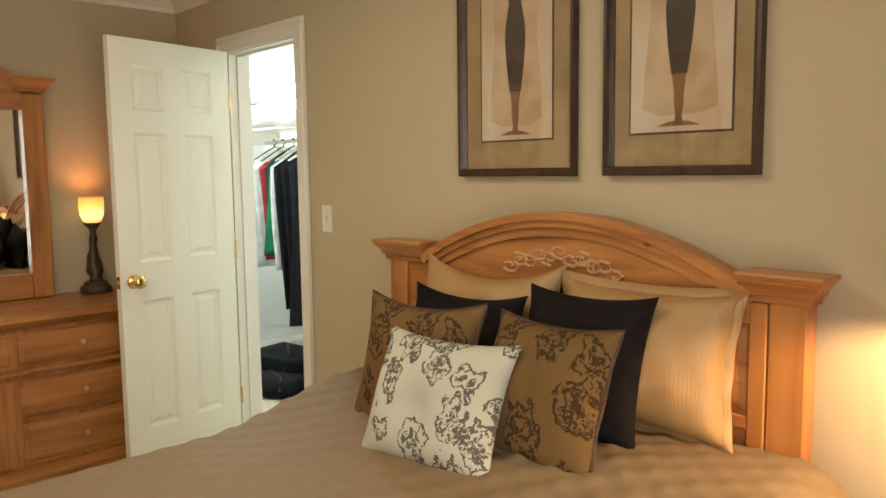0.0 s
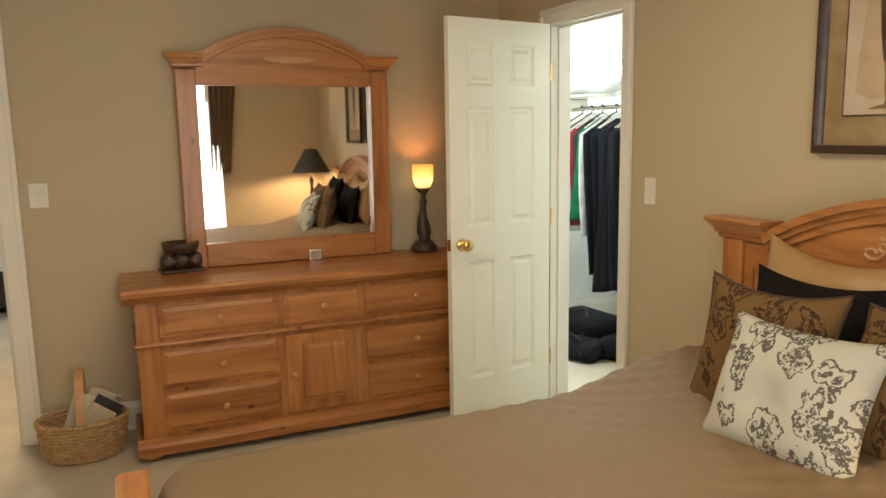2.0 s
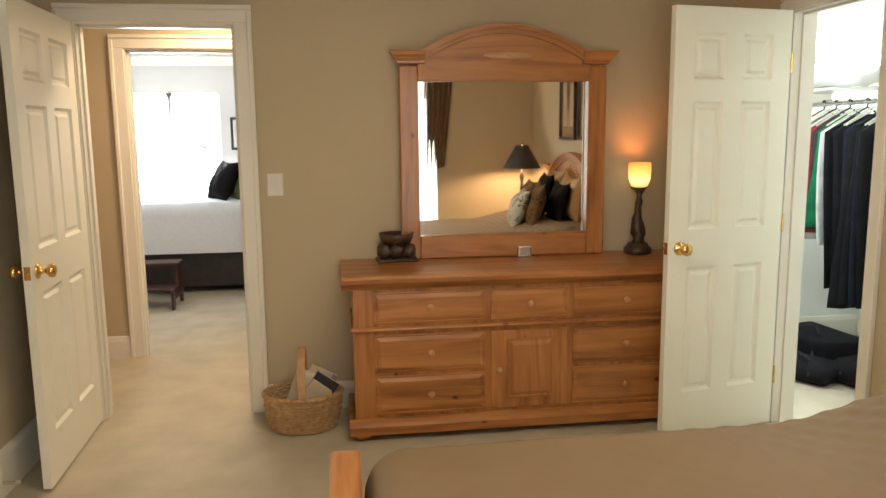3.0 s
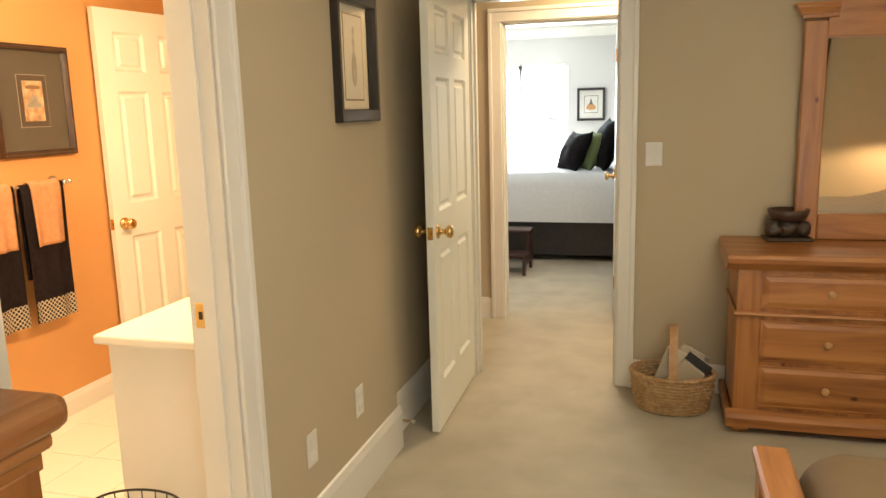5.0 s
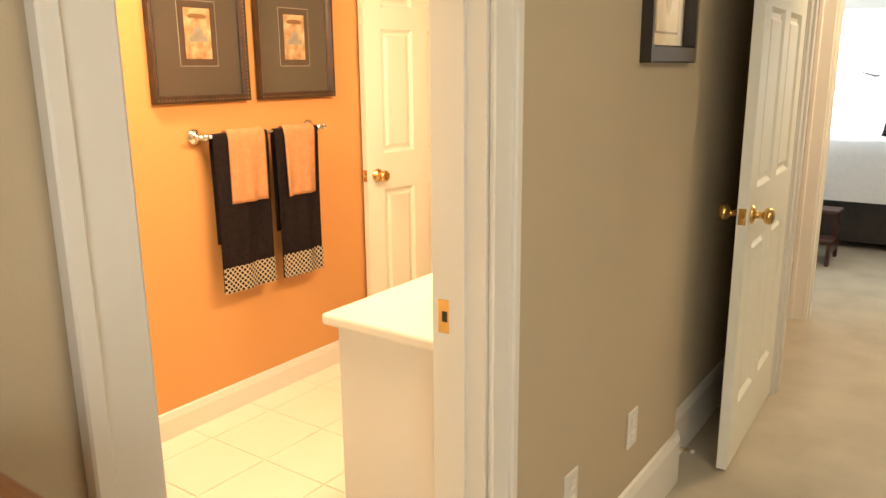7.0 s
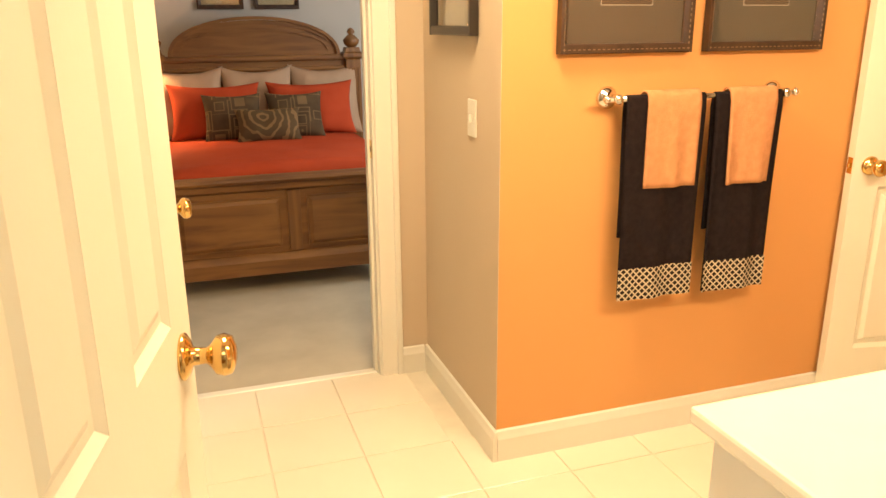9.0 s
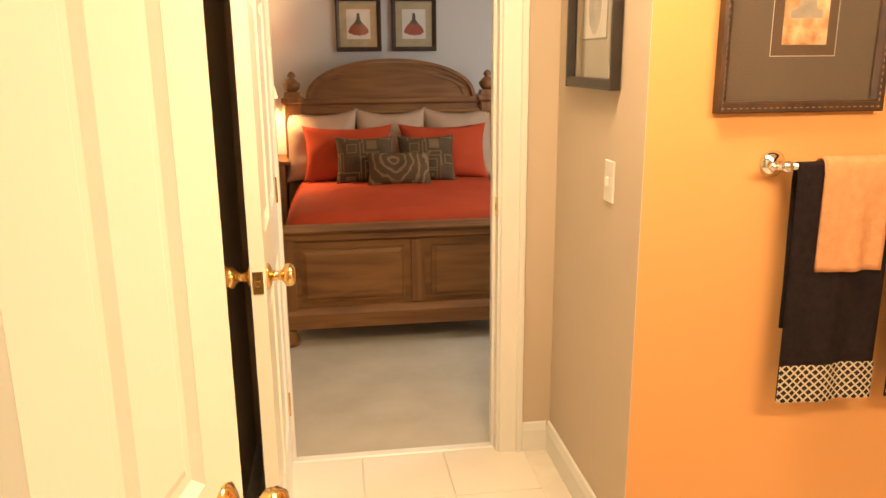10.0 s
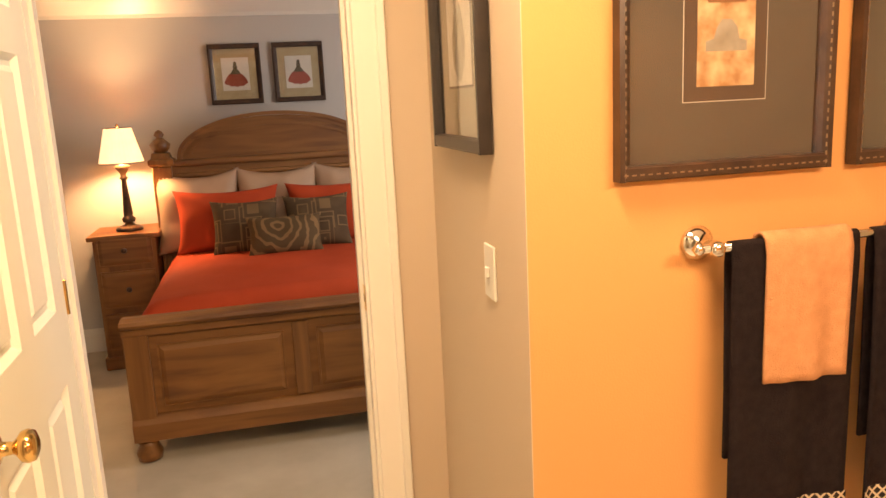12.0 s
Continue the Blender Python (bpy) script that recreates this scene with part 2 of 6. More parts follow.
def cushion(w, h, t, n=18, droop=0.0, seed=1, pinch=0.10):
    """A stuffed pillow in the xz plane, base at z = 0, with drawn-in sides, pointed corners and soft dents."""
    bm = bmesh.new()
    sides = []
    for s in (1, -1):
        g = []
        for i in range(n + 1):
            row = []
            for j in range(n + 1):
                u, v = 2 * i / n - 1, 2 * j / n - 1
                px = 1 - pinch * (1 - abs(v) ** 2.2) * abs(u) ** 3
                pz = 1 - pinch * (1 - abs(u) ** 2.2) * abs(v) ** 3
                d = max(0.0, (1 - abs(u) ** 2.6) * (1 - abs(v) ** 2.6)) ** 0.62
                x, z = u * px * w / 2, v * pz * h / 2 + h / 2
                wob = noise.noise(Vector((x * 7 + seed * 3.1, z * 7, s * 2.0))) * 0.16 * t * d
                wob += noise.noise(Vector((x * 18 + seed, z * 15, s * 5.0))) * 0.05 * t * d
                z -= droop * h * max(0.0, v) * (1 - u * u) * 0.5
                row.append(bm.verts.new((x, -s * (d * t / 2 + wob) - s * 0.002, z)))
            g.append(row)
        sides.append(g)
        for i in range(n):
            for j in range(n):
                bm.faces.new((g[i][j], g[i + 1][j], g[i + 1][j + 1], g[i][j + 1]))
    a, b = sides
    edge = [(i, 0) for i in range(n)] + [(n, j) for j in range(n)] + [(i, n) for i in range(n, 0, -1)] + [(0, j) for j in range(n, 0, -1)]
    for k in range(len(edge)):
        p, q = edge[k], edge[(k + 1) % len(edge)]
        bm.faces.new((a[p[0]][p[1]], a[q[0]][q[1]], b[q[0]][q[1]], b[p[0]][p[1]]))
    return bm


def shell(name, axis, at, side, u0, u1, z0, z1, material, openings=(), depth=0.06):
    """A wall skin: face at x or y = at, thickness towards side, from u0 to u1, with openings (u0, u1, z0, z1)."""
    bm = bmesh.new()
    t0, t1 = sorted((at, at + side * depth))

    def piece(a, b, c, d):
        if b - a > 1e-4 and d - c > 1e-4:
            bx((t0, a, c) if axis == "x" else (a, t0, c), (t1, b, d) if axis == "x" else (b, t1, d), 0, bm)
    cur = u0
    for a, b, c, d in sorted(openings):
        piece(cur, a, z0, z1)
        piece(a, b, z0, c)
        piece(a, b, d, z1)
        cur = b
    piece(cur, u1, z0, z1)
    return part(name, bm, material, None, kind="structure")


def rail(name, axis, at, side, u0, u1, profile, material="trim", parent=None):
    """A moulding along a wall face. profile: (distance from the wall, z)."""
    pts = [(at + side * d, z) for d, z in profile]
    if axis == "x":
        bm = prism(pts, "y", u0, u1)
    else:
        bm = prism(pts, "x", u0, u1)
    return part(name, bm, material, parent, kind="structure")


BASE_TALL = [(0.001, 0), (0.016, 0), (0.016, 0.16), (0.012, 0.175), (0.009, 0.19), (0.001, 0.195)]
BASE_LOW = [(0.001, 0), (0.016, 0), (0.016, 0.09), (0.012, 0.104), (0.009, 0.117), (0.001, 0.121)]
BASE = [(0.001, 0), (0.016, 0), (0.016, 0.115), (0.012, 0.13), (0.009, 0.145), (0.001, 0.15)]
def crown(z):
    return [(0.001, z), (0.001, z - 0.13), (0.012, z - 0.13), (0.02, z - 0.11), (0.05, z - 0.075), (0.085, z - 0.035), (0.105, z - 0.03), (0.105, z)]


def casing(name, axis, at, side, a, b, top, w=0.085, legs=(1, 1)):
    """Door trim round an opening on a wall face, moulded: a flat board with a raised outer band."""
    def board(u0, u1, z0, z1, outer):
        bm = bmesh.new()
        d = side
        def seg(p0, p1, q0, q1, t):
            x0, x1 = sorted((at + d * 0.001, at + d * t))
            bx((x0, p0, q0) if axis == "x" else (p0, x0, q0), (x1, p1, q1) if axis == "x" else (p1, x1, q1), 0.003, bm)
        seg(u0, u1, z0, z1, 0.014)
        if outer == "l":
            seg(u0 - 0.002, u0 + 0.022, z0, z1 + w - 0.03, 0.0245)
        elif outer == "r":
            seg(u1 - 0.022, u1 + 0.002, z0, z1 + w - 0.03, 0.0245)
        else:
            seg(u0 - 0.002, u1 + 0.002, z1 - 0.022, z1 + 0.002, 0.0235)
        return bm
    if legs[0]:
        part(name, board(a - w, a, 0, top, "l"), "trim", None, kind="structure")
    if legs[1]:
        part(name, board(b, b + w, 0, top, "r"), "trim", None, kind="structure")
    part(name, board(a - w * legs[0], b + w * legs[1], top, top + w, "t"), "trim", None, kind="structure")


def jambs(name, axis, c0, c1, a, b, top, t=0.016):
    """The lining of a doorway through a wall from c0 to c1, set inside the opening a to b."""
    bm = bmesh.new()
    def seg(u0, u1, z0, z1, d0, d1):
        bx((d0, u0, z0) if axis == "x" else (u0, d0, z0), (d1, u1, z1) if axis == "x" else (u1, d1, z1), 0, bm)
    seg(a, a + t, 0, top - t, c0, c1)
    seg(b - t, b, 0, top - t, c0, c1)
    seg(a, b, top - t, top, c0, c1)
    m = (c0 + c1) / 2
    seg(a + t, a + t + 0.011, 0, top - t, m - 0.018, m + 0.018)
    seg(b - t - 0.011, b - t, 0, top - t, m - 0.018, m + 0.018)
    seg(a + t, b - t, top - t - 0.011, top - t, m - 0.018, m + 0.018)
    return part(name, bm, "trim", None, kind="structure")


def door(name, hinge, yaw, width, height=2.02, label="white painted six-panel door standing open", flip=1, knob_height=0.925, relief=1.0):
    """Hinge line at the origin, leaf along +x, 35 mm thick about y = 0."""
    d = thing(name, pose(hinge[0], hinge[1], 0.012, 0, 0, yaw), label, "door", kind="structure")
    w, h, t = width, height, 0.0175
    st, mid = 0.105, 0.10
    rows = [(0.22, 0.83), (1.01, 1.60), (1.70, h - 0.115)]
    pw = (w - 2 * st - mid) / 2
    cols = [(st, st + pw), (st + pw + mid, w - st)]
    for a, b in ((0, st), (w - st, w), (cols[0][1], cols[1][0])):
        part("stile", bx((a, -t, 0), (b, t, h)), "door", d)
    zs = [0, rows[0][0], rows[0][1], rows[1][0], rows[1][1], rows[2][0], rows[2][1], h]
    for a, b in cols:
        for z0, z1 in ((zs[0], zs[1]), (zs[2], zs[3]), (zs[4], zs[5]), (zs[6], zs[7])):
            part("rail", bx((a, -t, z0), (b, t, z1)), "door", d)
    for a, b in cols:
        for z0, z1 in rows:
            bm = bmesh.new()
            g, k = 0.014, 0.040
            pts = []
            for s in (-1, 1):
                lv = [(0.0, s * t * 0.98), (g, s * t * (1 - 0.78 * relief)), (g + 0.012, s * t * (1 - 0.78 * relief)), (k, s * t * (1 - 0.20 * relief))]
                prev = None
                for off, y in lv:
                    ring = [bm.verts.new(p) for p in ((a + off, y, z0 + off), (b - off, y, z0 + off), (b - off, y, z1 - off), (a + off, y, z1 - off))]
                    if prev:
                        for i in range(4):
                            bm.faces.new((prev[i], prev[(i + 1) % 4], ring[(i + 1) % 4], ring[i]))
                    else:
                        pts.append(ring)
                    prev = ring
                bm.faces.new(prev)
            for i in range(4):
                bm.faces.new((pts[0][i], pts[0][(i + 1) % 4], pts[1][(i + 1) % 4], pts[1][i]))
            part("panel", bm, "door", d)
    kx, kz = w - 0.062, knob_height
    prof = [(0.032, 0), (0.033, 0.004), (0.024, 0.010), (0.013, 0.014), (0.011, 0.032), (0.016, 0.038), (0.027, 0.046), (0.0295, 0.056), (0.026, 0.066), (0.014, 0.071), (0.004, 0.072)]
    for s in (-1, 1):
        k = part("door_handle", lathe(prof, 20), "brass", d, "polished brass round door knob", smooth=True)
        k.matrix_basis = pose(kx, s * t, kz, -90 * s if s > 0 else 90)
    part("latch_plate", bx((w - 0.001, -0.0125, kz - 0.028), (w + 0.0015, 0.0125, kz + 0.028), 0), "brass", d, "brass latch plate")
    part("latch", bx((w + 0.001, -0.006, kz - 0.008), (w + 0.009, 0.006, kz + 0.008), 0.002), "brass", d, "brass latch bolt")
    for z in (0.25, 1.02, 1.78):
        b = lathe([(0.006, 0), (0.0065, 0.002), (0.0065, 0.086), (0.006, 0.088)], 8, (-0.006, flip * t, z - 0.044))
        part("hinge", b, "brass", d, "brass butt hinge")
    return d


def plate(name, m, label, w=0.072, h=0.117, toggle=True):
    """A wall plate in the xz plane facing -y."""
    e = thing(name, m, label, "switch" if toggle else "outlet")
    part("cover", bx((-w / 2, -0.006, -h / 2), (w / 2, 0.0, h / 2), 0.0025), "white", e)
    if toggle:
        part("toggle", bx((-0.005, -0.015, -0.012), (0.005, -0.006, 0.012), 0.002), "white", e)
    else:
        for z in (-0.024, 0.024):
            part("socket", bx((-0.016, -0.0085, z - 0.014), (0.016, -0.006, z + 0.014), 0.003), "white", e)
    return e


def art(name, m, w, h, label, frame="black", fw=0.03, mat_mat="matgold", picture=None, inner=None, depth=0.025, glass=True):
    """A framed picture in the xz plane facing -y, centre at the origin; picture draws its parts on the sheet."""
    e = thing(name, m, label, "picture")
    bm = bmesh.new()
    for s in (-1, 1):
        prism([(s * (w / 2 - fw), -0.010), (s * (w / 2 - fw), 0), (s * w / 2, 0), (s * w / 2, -depth), (s * (w / 2 - fw * 0.35), -depth), (s * (w / 2 - fw * 0.6), -depth * 0.7)], "z", -h / 2, h / 2, bm)
        bx((-w / 2 + fw * 0.02, -depth * 0.97, s * h / 2 if s < 0 else h / 2 - fw), (w / 2 - fw * 0.02, 0, -h / 2 + fw if s < 0 else h / 2), 0.004, bm)
    part("frame", bm, frame, e)
    part("mount", bx((-w / 2 + fw, -0.006, -h / 2 + fw), (w / 2 - fw, -0.002, h / 2 - fw)), mat_mat, e)
    if inner:
        iw, ih, im, lm = inner[:4]
        if len(inner) > 4:
            k = inner[4]
            part("mount_edge", bx((-iw / 2 - k - 0.0015, -0.0066, -ih / 2 - k - 0.0015), (iw / 2 + k + 0.0015, -0.006, ih / 2 + k + 0.0015)), "paperw", e)
            part("inner_mount", bx((-iw / 2 - k, -0.0070, -ih / 2 - k), (iw / 2 + k, -0.0066, ih / 2 + k)), "matbrown", e)
        part("mount_line", bx((-iw / 2 - 0.006, -0.0075, -ih / 2 - 0.006), (iw / 2 + 0.006, -0.006, ih / 2 + 0.006)), lm, e)
        part("print", bx((-iw / 2, -0.0085, -ih / 2), (iw / 2, -0.0075, ih / 2)), im, e)
    if picture:
        picture(e)
    if glass:
        g = part("glass", bx((-w / 2 + fw * 0.9, -0.0135, -h / 2 + fw * 0.9), (w / 2 - fw * 0.9, -0.0125, h / 2 - fw * 0.9)), "glass", e)
    return e


def glass_material():
    m = bpy.data.materials.new("picture glass")
    m.use_nodes = True
    n, l = m.node_tree.nodes, m.node_tree.links
    out = n["Material Output"]
    n.remove(n["Principled BSDF"])
    tr, gl, mx, lw = n.new("ShaderNodeBsdfTransparent"), n.new("ShaderNodeBsdfGlossy"), n.new("ShaderNodeMixShader"), n.new("ShaderNodeLayerWeight")
    gl.inputs["Roughness"].default_value = 0.03
    lw.inputs["Blend"].default_value = 0.5
    pw = n.new("ShaderNodeMath")
    pw.operation, pw.inputs[1].default_value = "POWER", 4.0
    ad = n.new("ShaderNodeMath")
    ad.operation, ad.inputs[1].default_value = "MULTIPLY_ADD", 0.7
    ad.inputs[2].default_value = 0.05
    l.new(lw.outputs["Facing"], pw.inputs[0]); l.new(pw.outputs[0], ad.inputs[0])
    l.new(ad.outputs[0], mx.inputs[0]); l.new(tr.outputs[0], mx.inputs[1]); l.new(gl.outputs[0], mx.inputs[2])
    l.new(mx.outputs[0], out.inputs[0])
    return m


M["glass"] = glass_material()
M["matgold"] = mat("mottled gold mount", (0.40, 0.29, 0.155), 0.8, (0.30, 0.21, 0.11), 14)
M["paper"] = mat("aged sepia print", (0.62, 0.54, 0.44), 0.7, (0.52, 0.36, 0.22), 3.5)
M["paperw"] = mat("cream paper", (0.66, 0.62, 0.54), 0.7)
M["ink"] = mat("sepia ink", (0.05, 0.037, 0.03), 0.8, (0.09, 0.06, 0.045), 15)
M["skin_ink"] = mat("brown ink wash", (0.26, 0.14, 0.07), 0.8)
M["beads"] = mat("antique gold beads", (0.20, 0.13, 0.07), 0.5)
M["matbrown"] = mat("deep brown mount", (0.075, 0.050, 0.034), 0.7)
M["matlight"] = mat("pale gold mount", (0.44, 0.36, 0.21), 0.8, (0.38, 0.30, 0.17), 20)
M["matgrey"] = mat("charcoal mount", (0.085, 0.072, 0.055), 0.7)
M["frame_dark"] = mat("dark walnut moulding", (0.028, 0.014, 0.009), 0.35, (0.06, 0.03, 0.016), 25)

# structure
H = 2.44
carpet = part("floor", bx((-8.6, -6.0, -0.12), (2.0, 5.0, 0.0)), "carpet", None, kind="structure")
ground = part("ground", bx((-400, -400, -0.5), (400, 400, -0.3)), mat("lawn", (0.06, 0.10, 0.035), 0.9, (0.09, 0.12, 0.05), 0.5), None, kind="structure")
part("ceiling", bx((-8.6, -6.0, H), (2.0, 5.0, H + 0.12)), "ceiling", None, kind="structure")
# first bedroom
CX0, CX1, DT = -2.15, -1.505, 2.04
HY0, HY1 = -0.37, 0.410
BX0, BX1 = -0.51, 0.234
shell("wall_north", "y", 3.05, 1, -2.71, 1.81, 0, H, "wall", [(CX0, CX1, 0, DT)])
shell("wall_west", "x", -2.71, -1, -0.60, 3.05, 0, H, "wall", [(HY0, HY1, 0, DT)])
shell("wall_south", "y", -0.48, -1, -1.73, 1.81, 0, H, "wall", [(BX0, BX1, 0, DT)])
shell("wall_south_recess", "y", -0.535, -1, -2.71, -1.73, 0, H, "wall", depth=0.03)
shell("wall_east", "x", 1.75, 1, -0.48, 3.05, 0, H, "wall", [(0.55, 1.87, 0.35, 2.1)])
jambs("door_frame_closet", "y", 3.05, 3.17, CX0, CX1, DT)
casing("trim_closet", "y", 3.05, -1, CX0 + 0.008, CX1 - 0.008, DT - 0.008, 0.075)
jambs("door_frame_hall", "x", -2.83, -2.71, HY0, HY1, DT)
casing("trim_hall", "x", -2.71, 1, HY0 + 0.008, HY1 - 0.008, DT - 0.008, 0.085)
casing("trim_hall", "x", -2.83, -1, HY0 + 0.008, HY1 - 0.008, DT - 0.008, 0.085)
jambs("door_frame_bath", "y", -0.60, -0.48, BX0, BX1, DT)
casing("trim_bath", "y", -0.48, 1, BX0 + 0.008, BX1 - 0.008, DT - 0.008, 0.085)
casing("trim_bath", "y", -0.60, -1, BX0 + 0.008, BX1 - 0.008, DT - 0.008, 0.05, (1, 0))
rail("crown_molding", "y", 3.05, -1, -2.71, 1.75, crown(H))
rail("crown_molding", "x", -2.71, 1, -0.5, 3.05, crown(H))
rail("crown_molding", "y", -0.48, 1, -1.73, 1.75, crown(H))
rail("baseboard", "y", 3.05, -1, -2.69, CX0 - 0.07, BASE)
rail("baseboard", "y", 3.05, -1, CX1 + 0.07, 1.75, BASE)
rail("baseboard", "x", -2.71, 1, HY1 + 0.08, 3.03, BASE)
rail("baseboard", "y", -0.48, 1, -1.75, BX0 - 0.078, BASE_TALL)
rail("baseboard", "y", -0.535, 1, -2.69, -1.75, BASE_TALL)
rail("baseboard", "y", -0.48, 1, BX1 + 0.078, 1.75, BASE)
# closet
shell("wall_closet_south", "y", 3.17, -1, -3.6, -0.9, 0, H, "closetwall", [(CX0, CX1, 0, DT)])
shell("wall_closet_north", "y", 4.6, 1, -3.6, -0.9, 0, H, "closetwall")
shell("wall_closet_west", "x", -3.6, -1, 3.11, 4.6, 0, H, "closetwall")
shell("wall_closet_east", "x", -0.9, 1, 3.11, 4.6, 0, H, "closetwall")
rail("baseboard", "y", 4.6, -1, -3.6, -0.9, BASE)
rail("baseboard", "x", -3.6, 1, 3.17, 4.6, BASE)
# hall
shell("wall_hall_east", "x", -2.83, 1, -1.6, 3.05, 0, H, "wall", [(HY0, HY1, 0, DT)])
FY0, FY1 = -0.45, 0.345
shell("wall_hall_west", "x", -3.89, -1, -1.6, 1.8, 0, H, "wall", [(FY0, FY1, 0, DT)])
shell("wall_hall_south", "y", -1.6, -1, -3.95, -2.83, 0, H, "wall")
shell("wall_hall_north", "y", 1.8, 1, -3.95, -2.83, 0, H, "wall")
jambs("door_frame_far_bedroom", "x", -4.01, -3.89, FY0, FY1, DT)
casing("trim_far_bedroom", "x", -3.89, 1, FY0 + 0.008, FY1 - 0.008, DT - 0.008, 0.085)
rail("baseboard", "x", -3.89, 1, -1.6, FY0 - 0.078, BASE)
rail("baseboard", "x", -3.89, 1, FY1 + 0.078, 1.8, BASE)
rail("baseboard", "x", -2.83, -1, -1.6, HY0 - 0.078, BASE)
# far bedroom
shell("wall_far_east", "x", -4.01, 1, -2.6, 2.4, 0, H, "grey", [(FY0, FY1, 0, DT)])
shell("wall_far_west", "x", -8.46, -1, -2.6, 2.4, 0, H, "grey", [(-1.62, -0.58, 0.45, 2.0)])
shell("wall_far_north", "y", 1.9, 1, -8.46, -4.01, 0, H, "grey")
shell("wall_far_south", "y", -2.6, -1, -8.46, -4.01, 0, H, "grey")
rail("crown_molding", "x", -8.46, 1, -2.6, 1.9, crown(H))
# bathroom
shell("wall_bath_north", "y", -0.60, 1, -2.9, 0.33, 0, H, "orange", [(BX0, BX1, 0, DT)])
shell("wall_bath_towel", "y", -2.22, -1, -2.85, -0.812, 0, H, "orange")
shell("wall_vestibule_end", "x", -0.81, -1, -2.281, -2.2205, 0, H, "wallpale", depth=0.0019)
shell("wall_bath_west", "x", -2.85, -1, -2.28, -0.60, 0, H, "orange")
shell("wall_vestibule_west", "x", -0.81, -1, -2.96, -2.28, 0, H, "wallpale", depth=0.055)
EX = 0.27
shell("wall_bath_east", "x", EX, 1, -2.96, -0.60, 0, H, "wallpale", [(-1.96, -1.28, 0, DT)])
GX0, GX1 = -0.62, 0.165
shell("wall_vestibule_south", "y", -2.96, -1, -0.81, EX + 0.06, 0, H, "wallpale", [(GX0, GX1, 0, DT)])
jambs("door_frame_guest", "y", -3.08, -2.96, GX0, GX1, DT)
casing("trim_guest", "y", -2.96, 1, GX0 + 0.008, GX1 - 0.008, DT - 0.008, 0.085)
casing("trim_linen", "x", EX, -1, -1.96 + 0.008, -1.28 - 0.008, DT - 0.008, 0.075)
jambs("door_frame_linen", "x", EX, EX + 0.12, -1.96, -1.28, DT)
shell("wall_linen", "x", EX + 0.75, 1, -2.1, -1.1, 0, H, "wall")
shell("wall_linen", "y", -2.0, -1, EX + 0.06, EX + 0.75, 0, H, "wall")
shell("wall_linen", "y", -1.2, 1, EX + 0.06, EX + 0.75, 0, H, "wall")
rail("baseboard", "y", -2.22, 1, -2.85, -0.8105, BASE_LOW)
rail("baseboard", "x", -0.81, 1, -2.96, -2.204, BASE_LOW)
rail("baseboard", "y", -2.96, 1, -0.794, GX0 - 0.078, BASE_LOW)
rail("baseboard", "x", EX, -1, -2.96, -2.035, BASE_LOW)
rail("baseboard", "x", -2.85, 1, -2.22, -0.60, BASE_LOW)
# guest bedroom
H2 = 2.17
shell("wall_guest_north", "y", -3.08, 1, -2.4, 1.6, 0, H, "grey", [(GX0, GX1, 0, DT)])
shell("wall_guest_south", "y", -5.97, -1, -2.4, 1.6, 0, H, "grey")
shell("wall_guest_west", "x", -2.4, -1, -5.97, -3.08, 0, H, "grey")
shell("wall_guest_east", "x", 1.6, 1, -5.97, -3.08, 0, H, "grey")
part("ceiling_guest", bx((-2.4, -5.97, H2), (1.6, -3.08, H - 0.002)), "ceiling", None, kind="structure")
rail("crown_molding", "y", -5.97, 1, -2.4, 1.6, crown(H2))
rail("crown_molding", "x", -2.4, 1, -5.97, -3.08, crown(H2))
rail("baseboard", "y", -5.97, 1, -2.4, 1.6, BASE)

# doors
door("door_closet", (-2.135, 3.03), 280.6, 0.64, label="white six-panel closet door, open, beside the pine dresser")
door("door_hall", (-2.70, -0.385), 2.0, 0.80, label="white six-panel door open against the wall, beside the hall doorway", flip=-1)
door("door_bath", (0.218, -0.628), 258.6, 0.645, label="white six-panel door swung into the bathroom, strongly lit", knob_height=0.95, relief=0.55)
door("door_guest", (0.165, -2.945), 91.6, 0.715, label="white six-panel door open between bathroom and guest bedroom", knob_height=0.91)
door("door_bath_west", (-2.80, -2.05), -11, 0.71, label="white six-panel door open in front of the orange towel wall", knob_height=0.905)
door("door_far_bedroom", (-4.02, 0.325), 184, 0.74, label="white six-panel door open into the far bedroom")

# bathroom floor tiles
random.seed(4)
grout = part("floor_bath", bx((-2.85, -3.02, 0.001), (EX + 0.12, -0.556, 0.006)), "grout", None, kind="structure")
tile_me = None
ty = -0.858
while ty > -3.1:
    tx = -2.84
    while tx < EX:
        if not (tx < -0.9 and ty < -2.4):
            if tile_me is None:
                t0 = part("tile", bx((0, 0, 0), (0.300, 0.300, 0.006), 0.0015), "tile", grout)
                tile_me = t0.data
                t0.location = (tx, ty, 0.0045)
            else:
                o = new("tile", tile_me)
                o.parent = grout
                o.location = (tx, ty, 0.0045 + random.uniform(-0.0003, 0.0003))
        tx += 0.3045
    ty -= 0.3045
part("threshold", bx((GX0 + 0.016, -3.03, 0.001), (GX1 - 0.016, -2.99, 0.014), 0.004), "trim", None, kind="structure")
part("threshold", bx((BX0 + 0.016, -0.56, 0.001), (BX1 - 0.016, -0.52, 0.013), 0.004), "trim", None, kind="structure")


